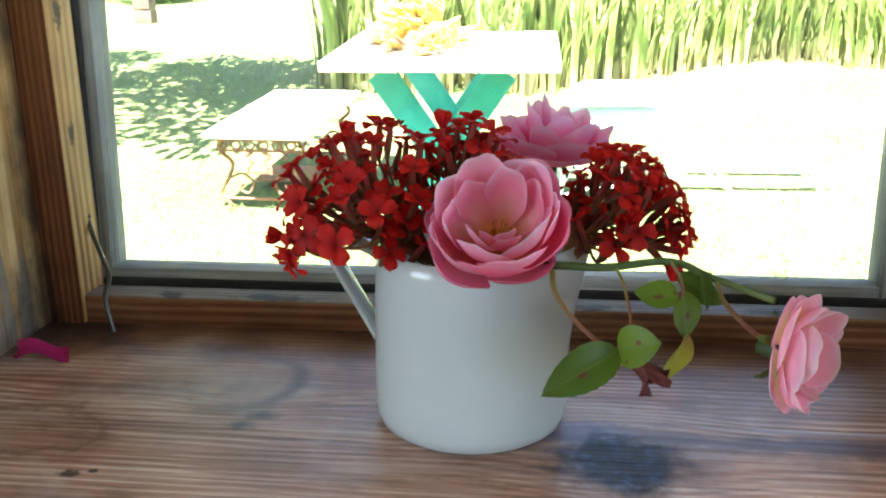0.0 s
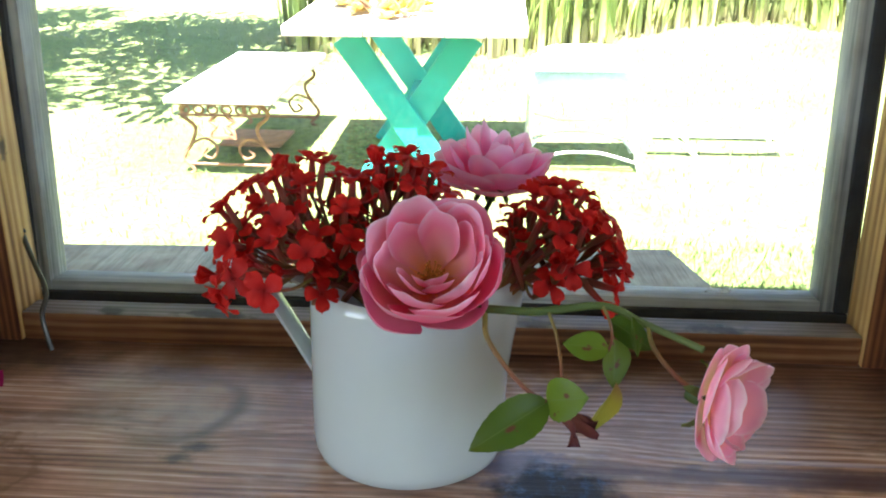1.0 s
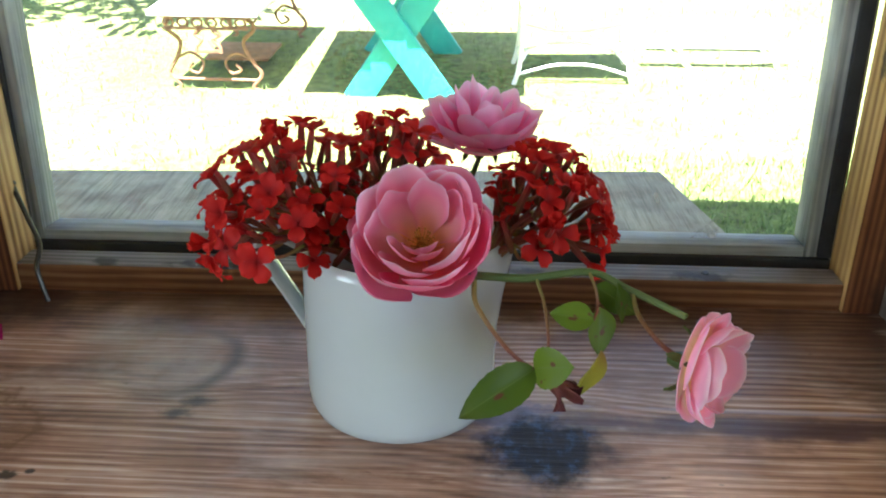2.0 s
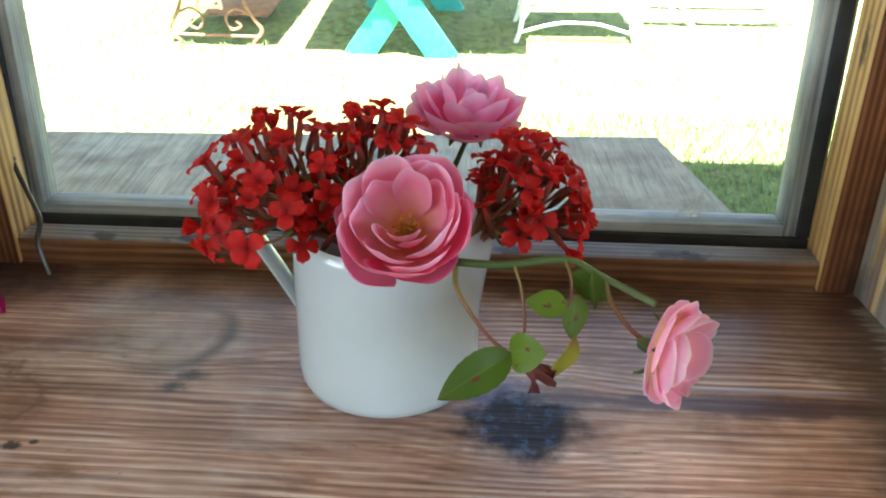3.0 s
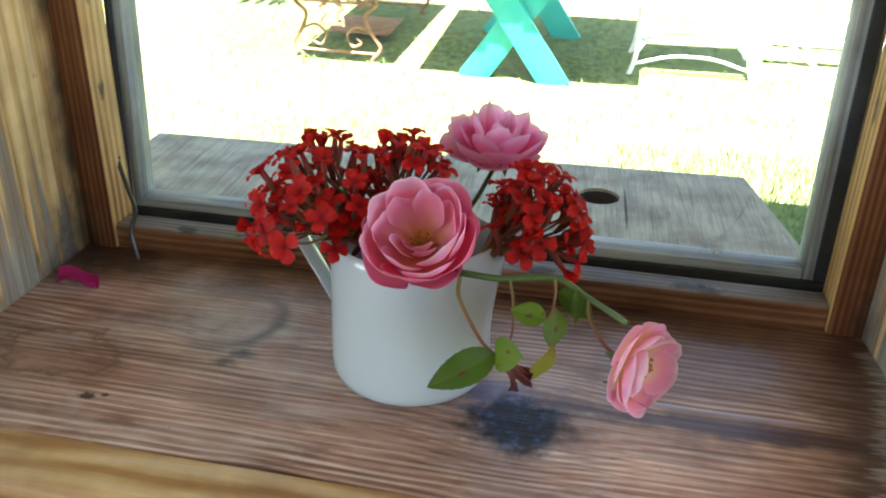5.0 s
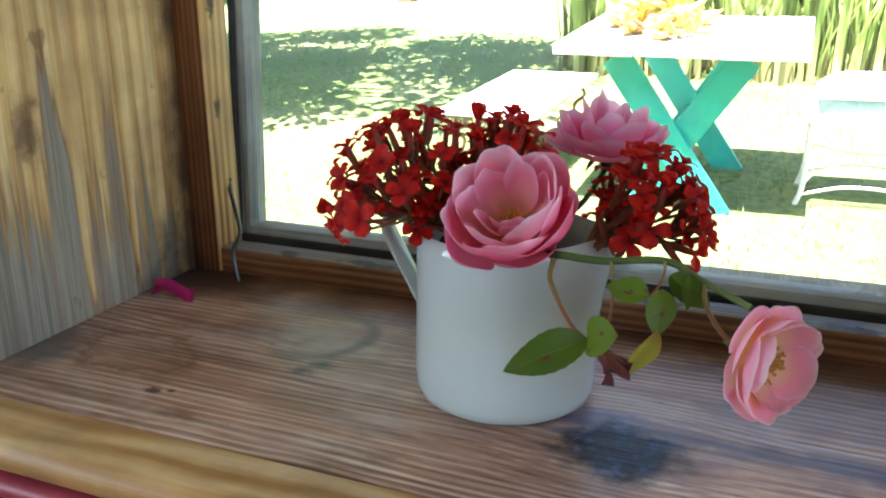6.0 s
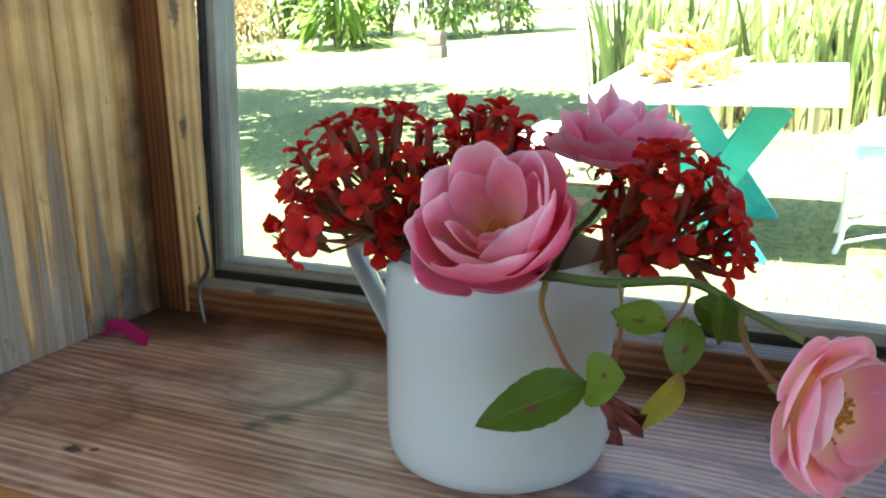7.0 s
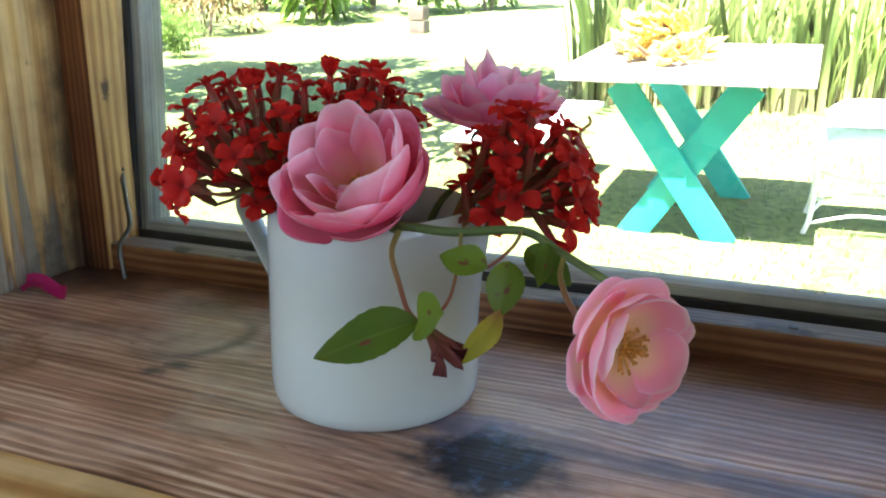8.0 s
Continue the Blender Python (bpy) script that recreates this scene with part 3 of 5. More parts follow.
part("sash_shade_strip", box((0.2405, -0.003, 0.014), (0.2485, 0.0015, 0.74), 0.001), M_GAP_SHADE, sash, "black strip standing in for the shade along the backlit sash edge")
pane = part("pane", box((-0.255, 0.012, 0.012), (0.238, 0.015, 0.720)), M_GLASS, sash, "slightly dusty clear glass", smooth=False)
pane.visible_shadow = False
M_SMEAR, nt, b = material("dried_smear")
b.inputs["Base Color"].default_value = (0.80, 0.78, 0.62, 1)
b.inputs["Roughness"].default_value = 0.8
nt.links.new(ramp(nt, noise_tex(nt, coords(nt, (1, 1, 1)), 130.0, 4, 0.7), [(0.36, (0.02, 0.02, 0.02)), (0.66, (0.55, 0.55, 0.55))]), b.inputs["Alpha"])


def smear(pts, widths, label):
    """A thin dried film on the room side of the glass: places across and up it, and its width at each."""
    bm = bmesh.new()
    left, right = [], []
    for (x, z), w in zip(pts, widths):
        left.append(bm.verts.new((x - w / 2, 0.0112, z)))
        right.append(bm.verts.new((x + w / 2, 0.0112, z)))
    for i in range(len(pts) - 1):
        bm.faces.new((left[i], right[i], right[i + 1], left[i + 1]))
    ob = part("smear", bm, M_SMEAR, pane, label, smooth=False)
    ob.visible_shadow = False


smear(((0.1935, 0.067), (0.1905, 0.057), (0.187, 0.047), (0.183, 0.038), (0.179, 0.031), (0.175, 0.0255), (0.173, 0.0205)), (0.001, 0.0022, 0.0020, 0.0035, 0.0075, 0.013, 0.017), "pale dried run on the glass")
smear(((0.1425, 0.0425), (0.1415, 0.045), (0.1405, 0.048), (0.140, 0.0505)), (0.001, 0.0035, 0.0035, 0.001), "pale dried drop on the glass")

# ---------------- mug ----------------
MUG = (-0.0058, 0.3722, 0.0)
mug = thing("creamer_jug", MUG, "small white glazed jug with spout holding the flowers on the sill", "jug")


def spout(bm):
    for v in bm.verts:
        a = math.atan2(v.co.y, v.co.x)
        up = max(0.0, min(1.0, (v.co.z - 0.030) / 0.058)) ** 1.6
        w = math.exp(-(a / 0.42) ** 2) * up
        v.co.x += 0.011 * w
        v.co.z += 0.004 * w * up
    return bm


prof = [(0, 0.002), (0.030, 0.002), (0.0388, 0.0), (0.0415, 0.0007), (0.0438, 0.0028), (0.0450, 0.0072), (0.0453, 0.014), (0.0450, 0.03), (0.0447, 0.045), (0.0444, 0.06), (0.0442, 0.072), (0.0438, 0.082), (0.0430, 0.0865),
        (0.0414, 0.088), (0.0400, 0.086), (0.0402, 0.075), (0.0404, 0.05), (0.038, 0.012), (0.03, 0.007), (0, 0.006)]
prof = [(r * 1.032, z) for r, z in prof]
part("body", spout(lathe(prof, 64)), M_MUG, mug)
bm = bmesh.new()
hp = curve_pts([(-0.0425, 0, 0.036), (-0.052, 0, 0.054), (-0.0625, 0, 0.073), (-0.066, 0, 0.083), (-0.060, 0, 0.0885), (-0.048, 0, 0.084), (-0.0425, 0, 0.080)], 8)
rings = []
for i, p in enumerate(hp):
    d = (hp[min(i + 1, len(hp) - 1)] - hp[max(i - 1, 0)]).normalized()
    nrm = Vector((d.z, 0, -d.x))
    rings.append([bm.verts.new(p + nrm * 0.0032 * math.cos(a) + Vector((0, 1, 0)) * 0.0068 * math.sin(a)) for a in [2 * math.pi * k / 12 for k in range(12)]])
for a, c in zip(rings, rings[1:]):
    for k in range(12):
        bm.faces.new((a[k], a[(k + 1) % 12], c[(k + 1) % 12], c[k]))
part("handle", bm, M_MUG, mug)

# ---------------- plant materials ----------------


def leafy(name, stops, rough=0.45, through_light=0.4, spread=0.12, axis="V", scale=250.0, relief=0.0002, spot=None, each=None):
    """Thin living tissue: light passes through it. stops: colours from base to tip along the UV map."""
    m, nt, b = material(name)
    tc = nt.nodes.new("ShaderNodeTexCoord")
    sep = nt.nodes.new("ShaderNodeSeparateXYZ")
    nt.links.new(tc.outputs["UV"], sep.inputs[0])
    nz = noise_tex(nt, tc.outputs["Object"], scale, 4, 0.6)
    f = calc2(nt, "ADD", sep.outputs[1 if axis == "V" else 0], calc2(nt, "MULTIPLY", calc2(nt, "SUBTRACT", nz, 0.5), spread))
    col = ramp(nt, f, stops)
    info = nt.nodes.new("ShaderNodeObjectInfo")
    col = mix(nt, 1.0, col, ramp(nt, info.outputs["Random"], [(0.0, (0.88, 0.88, 0.88)), (1.0, (1.10, 1.10, 1.10))]), "MULTIPLY")
    if each:
        geo = nt.nodes.new("ShaderNodeNewGeometry")
        col = mix(nt, 1.0, col, ramp(nt, geo.outputs["Random Per Island"], [(0.0, (each,) * 3), (0.6, (1, 1, 1)), (1.0, (1.35, 1.3, 1.2))]), "MULTIPLY")
    if spot:
        sp = noise_tex(nt, tc.outputs["Object"], 190.0, 2, 0.5)
        col = mix(nt, ramp(nt, sp, [(0.66, (0, 0, 0)), (0.72, (1, 1, 1))]), col, spot)
        ds = nt.nodes.new("ShaderNodeVectorMath")
        ds.operation = "DISTANCE"
        ds.inputs[1].default_value = (0.42, 0.52, 0)
        nt.links.new(tc.outputs["UV"], ds.inputs[0])
        col = mix(nt, ramp(nt, ds.outputs["Value"], [(0.045, (1, 1, 1)), (0.075, (0, 0, 0))]), col, spot)
        rib = ramp(nt, calc2(nt, "ABSOLUTE", calc2(nt, "SUBTRACT", sep.outputs[0], 0.5)), [(0.0, (1, 1, 1)), (0.03, (0, 0, 0))])
        col = mix(nt, calc2(nt, "MULTIPLY", rib, 0.5), col, (0.16, 0.22, 0.06))
    nt.links.new(col, b.inputs["Base Color"])
    b.inputs["Roughness"].default_value = rough
    b.inputs["Specular IOR Level"].default_value = 0.25
    veins = noise_tex(nt, coords(nt, (40, 3, 1), "UV"), 1.0, 3, 0.6)
    bump(nt, b, veins, 0.6, relief)
    tr = nt.nodes.new("ShaderNodeBsdfTranslucent")
    nt.links.new(col, tr.inputs["Color"])
    mx = nt.nodes.new("ShaderNodeMixShader")
    mx.inputs[0].default_value = through_light
    nt.links.new(b.outputs[0], mx.inputs[1])
    nt.links.new(tr.outputs[0], mx.inputs[2])
    nt.links.new(mx.outputs[0], nt.nodes["Material Output"].inputs["Surface"])
    return m


PINK = [(0.0, (0.86, 0.40, 0.06)), (0.18, (0.96, 0.46, 0.22)), (0.40, (0.95, 0.43, 0.43)), (0.70, (0.95, 0.33, 0.48)), (0.92, (0.95, 0.46, 0.63)), (1.0, (0.97, 0.72, 0.85))]
M_ROSE = leafy("rose_petal", PINK, 0.55, 0.52)
M_ROSE_DEEP = leafy("deep_rose_petal", [(0.0, (0.90, 0.40, 0.24)), (0.3, (0.92, 0.22, 0.32)), (0.75, (0.90, 0.16, 0.34)), (0.94, (0.94, 0.30, 0.48)), (1.0, (0.96, 0.52, 0.68))], 0.55, 0.5)
M_ROSE_PALE = leafy("pale_rose_petal", [(0.0, (0.90, 0.62, 0.22)), (0.34, (0.94, 0.64, 0.42)), (0.62, (0.96, 0.44, 0.54)), (0.88, (0.96, 0.50, 0.68)), (1.0, (0.97, 0.76, 0.84))], 0.55, 0.5)
M_ROSE_MAUVE = leafy("mauve_rose_petal", [(0.0, (0.96, 0.30, 0.50)), (0.4, (0.96, 0.26, 0.52)), (0.8, (0.96, 0.38, 0.66)), (1.0, (0.96, 0.64, 0.84))], 0.55, 0.7)
M_MAGENTA = leafy("magenta_petal", [(0.0, (0.34, 0.012, 0.10)), (1.0, (0.44, 0.018, 0.14))], 0.5, 0.2)
M_RED = leafy("scarlet_petal", [(0.0, (0.28, 0.010, 0.012)), (0.4, (0.56, 0.014, 0.013)), (1.0, (0.74, 0.028, 0.020))], 0.55, 0.42)
M_TUBE = leafy("floret_tube", [(0.0, (0.15, 0.09, 0.04)), (0.6, (0.24, 0.050, 0.035)), (1.0, (0.42, 0.022, 0.024))], 0.55, 0.15)
M_LEAF = leafy("rose_leaf", [(0.0, (0.085, 0.14, 0.015)), (0.6, (0.065, 0.115, 0.014)), (1.0, (0.085, 0.125, 0.016))], 0.35, 0.3, spot=(0.14, 0.05, 0.03))
M_LEAF_LIGHT = leafy("young_rose_leaf", [(0.0, (0.14, 0.21, 0.02)), (1.0, (0.12, 0.19, 0.02))], 0.35, 0.4, spot=(0.14, 0.06, 0.03))
M_YELLOW = leafy("yellowing_leaf", [(0.0, (0.38, 0.20, 0.08)), (0.3, (0.42, 0.36, 0.05)), (1.0, (0.34, 0.32, 0.04))], 0.4, 0.4)
M_STEM = leafy("green_stem", [(0.0, (0.06, 0.10, 0.03)), (0.6, (0.09, 0.13, 0.04)), (1.0, (0.13, 0.17, 0.05))], 0.5, 0.05, 0.5, scale=160.0)
M_STEM_RED = leafy("reddish_stem", [(0.0, (0.22, 0.20, 0.05)), (0.6, (0.24, 0.09, 0.05)), (1.0, (0.20, 0.05, 0.04))], 0.5, 0.05)
M_DRY = leafy("dry_sepal", [(0.0, (0.14, 0.16, 0.05)), (0.5, (0.24, 0.07, 0.05)), (1.0, (0.10, 0.02, 0.025))], 0.7, 0.15)
M_STAMEN = plain("stamens", (0.52, 0.24, 0.03), 0.7, 0, 0.4, 400)
M_STRAP = leafy("strap_leaf", [(0.0, (0.52, 0.45, 0.22)), (0.25, (0.38, 0.47, 0.15)), (1.0, (0.37, 0.46, 0.14))], 0.28, 0.4, 0.4, scale=3.0, relief=0.002, each=0.20)
M_SHRUB = leafy("shrub_leaf", [(0.0, (0.10, 0.19, 0.03)), (1.0, (0.20, 0.30, 0.06))], 0.5, 0.4, 0.3, scale=4.0, relief=0.002, each=0.5)
M_BROAD = leafy("broad_leaf", [(0.0, (0.12, 0.22, 0.03)), (1.0, (0.20, 0.32, 0.05))], 0.4, 0.45, 0.3, scale=4.0, relief=0.002, each=0.4)
M_RUSSET = leafy("russet_leaf", [(0.0, (0.20, 0.15, 0.05)), (1.0, (0.26, 0.17, 0.07))], 0.5, 0.3, 0.3, scale=4.0, relief=0.002)
M_BARK = plain("bark", (0.14, 0.10, 0.07), 0.9, 0, 0.4, 14, 0.01)


def add_sheet(bm, rows, uvl):
    """A sheet of quads from rows of points; v of the UV map runs from the first row to the last, u across."""
    vs = [[bm.verts.new(p) for p in r] for r in rows]
    nr, nc = len(rows) - 1, len(rows[0]) - 1
    for i in range(nr):
        for j in range(nc):
            f = bm.faces.new((vs[i][j], vs[i][j + 1], vs[i + 1][j + 1], vs[i + 1][j]))
            for l, (a, c) in zip(f.loops, ((i, j), (i, j + 1), (i + 1, j + 1), (i + 1, j))):
                l[uvl].uv = (c / nc, a / nr)


def uv_tube(pts, radii, sides=8, bm=None):
    """A tube whose v runs along it."""
    bm = bm or bmesh.new()
    uvl = bm.loops.layers.uv.verify()
    pts = [Vector(p) for p in pts]
    if isinstance(radii, (int, float)):
        radii = [radii] * len(pts)
    rows, side = [], None
    for i, p in enumerate(pts):
        d = (pts[min(i + 1, len(pts) - 1)] - pts[max(i - 1, 0)]).normalized()
        side = d.orthogonal().normalized() if side is None else (side - d * side.dot(d)).normalized()
        up = d.cross(side)
        rows.append([p + radii[i] * (side * math.cos(a) + up * math.sin(a)) for a in [2 * math.pi * k / sides for k in range(sides + 1)]])
    add_sheet(bm, rows, uvl)
    bmesh.ops.remove_doubles(bm, verts=bm.verts, dist=1e-6)
    return bm


def petal(length, width, open_deg, curl=25.0, cup=0.9, ruffle=0.0, seed=0, nu=10, nv=12, waist=0.35, tip=0.0, bowl=-0.6, full=0.5):
    """A petal that rises from the origin round the axis z and leans outwards, towards +x, by open_deg; cup bends it across, curl turns its lip out."""
    bm = bmesh.new()
    uvl = bm.loops.layers.uv.verify()
    rows = []
    r, z = 0.0, 0.0
    for i in range(nv + 1):
        v = i / nv
        ang = radians(open_deg * (1 + bowl * (0.62 - v)) + curl * max(0.0, v - 0.62) ** 1.5 * 4.0)
        if i:
            r += length / nv * math.sin(ang)
            z += length / nv * math.cos(ang)
        shape = (waist + (1 - waist) * math.sin(min(1.0, v / 0.7) * math.pi / 2)) * max(0.0, 1 - max(0.0, (v - full) / (1.004 - full)) ** 2.3) ** 0.5
        w = width / 2 * max(shape, 0.03)
        row = []
        for j in range(nu + 1):
            u = 2 * j / nu - 1
            bend = cup * u * (0.6 + 0.4 * v)
            y = w * math.sin(bend) / max(cup, 0.05) if cup > 0.05 else w * u
            inward = w * (1 - math.cos(bend)) / max(cup, 0.05)
            rf = ruffle * length * v * v * noise.noise(Vector((u * 2.1, v * 1.7, seed * 7.3)))
            nx, nz = -math.cos(ang), math.sin(ang)
            drop = tip * length * (1 - abs(u)) * max(0, v - 0.8)
            row.append(Vector((r + nx * (inward + rf) + math.sin(ang) * drop, y, z + nz * (inward + rf) + math.cos(ang) * drop)))
        rows.append(row)
    add_sheet(bm, rows, uvl)
    return bm


def facing(at, axis, spin=0.0):
    """A pose at a place with z along the axis."""
    q = Vector(axis).normalized().to_track_quat("Z", "Y").to_matrix().to_4x4()
    return Matrix.Translation(at) @ q @ Matrix.Rotation(radians(spin), 4, "Z")


def shell_petal(radius, height, half_deg, lip=0.0, scallop=0.22, notch=0.05, tuck=0.06, cup=0.20, flat=2.2, seed=0, nu=14, nv=14):
    """A broad petal of a cupped flower: part of a bowl round the axis z, facing +x. lip turns its rim out (in: minus), tuck slides one edge under its neighbour."""
    bm = bmesh.new()
    uvl = bm.loops.layers.uv.verify()
    rows = []
    for i in range(nv + 1):
        row = []
        for j in range(nu + 1):
            u = 2 * j / nu - 1
            wob = noise.noise(Vector((u * 1.6, i * 0.16, seed * 5.7)))
            top = 1 - scallop * abs(u) ** 2.6 - notch * math.exp(-(u / 0.22) ** 2) + 0.04 * noise.noise(Vector((u * 2.5, seed * 3.1, 0.7)))
            v = i / nv * top
            r = radius * (1 - max(0.0, 1 - v) ** flat)
            z = height * v ** 1.5
            r += lip * radius * max(0.0, v - 0.70) ** 2 * 9
            z -= abs(lip) * height * max(0.0, v - 0.80) ** 2 * 6
            r *= 1 + tuck * u * v - cup * u * u * v + 0.11 * wob * v
            z += 0.10 * height * wob * v
            wide = 0.55 + 0.45 * min(1.0, v / 0.5)
            a = radians(half_deg) * u * wide
            row.append(Vector((r * math.cos(a), r * math.sin(a), z)))
        rows.append(row)
    add_sheet(bm, rows, uvl)
    return bm


def rose(at, axis, rings, label, spin=0.0, stamen=0.004, stamen_top=0.006, scallop=0.31, cup=0.20):
    """rings, outermost first: count, radius, height, half width in degrees, lip, first angle, whole turn, material."""
    th = new("rose")
    th.empty_display_size = 0.02
    th.matrix_world = facing(at, axis, spin)
    tagged(th, label, "flower", "cut flowers in the jug")
    k = 0
    for ri, (count, radius, height, half, lip, start, span, mat) in enumerate(rings):
        for i in range(count):
            k += 1
            jit = random.Random(k * 17 + ri)
            bm = shell_petal(radius * jit.uniform(0.92, 1.06), height * jit.uniform(0.85, 1.12), half * jit.uniform(0.88, 1.10), lip * jit.uniform(0.4, 1.6), scallop * jit.uniform(0.78, 1.22), jit.uniform(-0.05, 0.02), cup=cup, seed=k)
            turn = Matrix.Rotation(radians(start + span * i / count + jit.uniform(-8, 8)), 4, "Z")
            bmesh.ops.transform(bm, matrix=turn @ Matrix.Translation((0, 0, -0.0007 * (len(rings) - ri))), verts=bm.verts)
            part("petal", bm, mat, th)
    bm = bmesh.new()
    jit = random.Random(5)
    for i in range(40):
        a, rr = jit.uniform(0, 6.28), stamen * math.sqrt(jit.random())
        top = Vector((rr * 1.25 * math.cos(a), rr * 1.25 * math.sin(a), jit.uniform(0.6, 1.0) * stamen_top))
        tube([(rr * 0.4 * math.cos(a), rr * 0.4 * math.sin(a), 0.0005), top], 0.00022, bm, 4)
        bmesh.ops.create_icosphere(bm, subdivisions=1, radius=0.0006, matrix=Matrix.Translation(top))
    part("stamen_tuft", bm, M_STAMEN, th, "golden stamens")
    bm = lathe([(0, -0.014), (0.0025, -0.013), (0.0036, -0.009), (0.003, -0.005), (0, -0.004)], 14)
    bm.loops.layers.uv.verify()
    hip = part("hip", bm, M_STEM, th)
    for i in range(5):
        bm = petal(0.015, 0.0045, 105, 30, 0.5, 0.2, 50 + i, 4, 6, 0.6)
        bmesh.ops.transform(bm, matrix=Matrix.Rotation(radians(72 * i), 4, "Z") @ Matrix.Translation((0.001, 0, -0.0055)), verts=bm.verts)
        part("sepal", bm, M_STEM, hip)
    return th


# ---------------- roses ----------------
rose((0.0078, 0.3365, 0.1000), (-0.03, -0.64, 0.77), [
    (5, 0.0305, 0.0140, 42, 0.03, 8, 360, M_ROSE_DEEP), (5, 0.0294, 0.0220, 42, 0.0, 54, 360, M_ROSE_DEEP), (5, 0.0268, 0.0268, 43, -0.03, 0, 360, M_ROSE),
    (5, 0.0238, 0.0282, 43, -0.04, 40, 360, M_ROSE), (3, 0.0205, 0.0268, 36, -0.05, 30, 160, M_ROSE), (2, 0.0135, 0.0200, 44, 0.0, 225, 130, M_ROSE), (2, 0.0098, 0.0185, 44, 0.03, 240, 110, M_ROSE)],
    "large open pink rose with a deep cup of petals", 0, 0.0045, 0.0055, 0.36, 0.10)
rose((0.1195, 0.2955, 0.0695), (0.81, -0.57, 0.06), [
    (5, 0.0222, 0.0030, 40, 0.02, 35, 360, M_ROSE_PALE), (5, 0.0215, 0.0080, 43, 0.0, 70, 360, M_ROSE_PALE), (5, 0.0200, 0.0128, 44, -0.03, 20, 360, M_ROSE_PALE), (4, 0.0172, 0.0148, 50, -0.05, 65, 360, M_ROSE_PALE)],
    "pale pink rose drooping on a bent stem, its yellow heart showing", 0, 0.0058, 0.0052, 0.34, 0.06)
rose((0.031, 0.425, 0.121), (0.06, -0.16, 1.0), [
    (6, 0.0312, 0.0100, 37, 0.06, 0, 360, M_ROSE_MAUVE), (6, 0.0272, 0.0160, 37, 0.04, 30, 360, M_ROSE_MAUVE), (5, 0.0215, 0.0215, 36, 0.03, 12, 360, M_ROSE_MAUVE), (5, 0.0150, 0.0260, 36, 0.02, 40, 360, M_ROSE_MAUVE), (3, 0.0080, 0.0265, 46, 0.0, 10, 360, M_ROSE_MAUVE)],
    "mauve-pink rose standing upright behind the red flowers", 0)


def stem(name, pts, r0, r1, mat, label, cat="stem"):
    c = curve_pts(pts, 8)
    n = len(c) - 1
    ob = part(name, uv_tube(c, [r0 + (r1 - r0) * i / n for i in range(n + 1)]), mat)
    return tagged(ob, label, cat, "cut flowers in the jug")


stem("flower_stem", [(0.002, 0.36, 0.03), (0.018, 0.342, 0.082), (0.0303, 0.3246, 0.0920), (0.052, 0.3225, 0.0925), (0.0775, 0.3245, 0.0950), (0.0935, 0.318, 0.0905), (0.1134, 0.303, 0.0872)], 0.0021, 0.0014, M_STEM, "knobbly green rose stem arching over the rim")
stem("flower_stem", [(0.0945, 0.3175, 0.0905), (0.096, 0.309, 0.0845), (0.1035, 0.299, 0.0775), (0.1130, 0.2960, 0.0718)], 0.0009, 0.0011, M_STEM_RED, "thin reddish stalk bending down to a drooping rose")
stem("flower_stem", [(0.0305, 0.3235, 0.0905), (0.0315, 0.3155, 0.084), (0.0388, 0.3068, 0.0760), (0.0470, 0.2955, 0.0720), (0.0546, 0.2871, 0.0712)], 0.0012, 0.0008, M_STEM_RED, "thin reddish twig hanging from the rim")
stem("flower_stem", [(0.0560, 0.3215, 0.0925), (0.0590, 0.312, 0.086), (0.0605, 0.300, 0.0755), (0.058, 0.289, 0.071)], 0.0007, 0.0006, M_STEM_RED, "thin reddish twig hanging from the rim")
stem("flower_stem", [(0.008, 0.344, 0.100), (0.008, 0.358, 0.088), (0.004, 0.366, 0.04)], 0.0015, 0.0018, M_STEM, "green rose stem inside the jug")
stem("flower_stem", [(0.031, 0.425, 0.110), (0.024, 0.412, 0.096), (0.014, 0.392, 0.080), (0.006, 0.376, 0.03)], 0.0013, 0.0018, M_STEM, "green rose stem leaning over the rim")


def leaf(base, tip, normal, width, mat, label, fold=0.25, droop=0.12, teeth=0.022):
    """A toothed leaf from base to tip, its upper side along normal."""
    b0, t0 = Vector(base), Vector(tip)
    d = t0 - b0
    ln = d.length
    d.normalize()
    nn = Vector(normal)
    nn = (nn - d * nn.dot(d)).normalized()
    sd = d.cross(nn)
    bm = bmesh.new()
    uvl = bm.loops.layers.uv.verify()
    rows = []
    nv = 18
    for i in range(nv + 1):
        v = i / nv
        w = width / 2 * (math.sin(math.pi * v ** 0.82) ** 0.8 if 0 < v < 1 else 0.02)
        row = []
        for j in range(9):
            u = j / 4 - 1
            ww = w * (1 + (teeth * (1 if i % 2 else -1) if abs(u) == 1 else 0))
            row.append(b0 + d * ln * v + sd * ww * u + nn * (fold * w * abs(u) - droop * ln * v * v + 0.04 * ln * math.sin(7 * v) * u * u))
        rows.append(row)
    add_sheet(bm, rows, uvl)
    return tagged(part("leaf", bm, mat), label, "leaf", "cut flowers in the jug")


leaf((0.0550, 0.2875, 0.0715), (0.0275, 0.2665, 0.0632), (0.15, -0.75, 0.65), 0.0165, M_LEAF, "green serrated rose leaf with a brown spot")
leaf((0.0545, 0.2880, 0.0715), (0.0670, 0.2755, 0.0800), (0.0, -0.85, 0.5), 0.016, M_LEAF_LIGHT, "small green rose leaf with brown flecks")
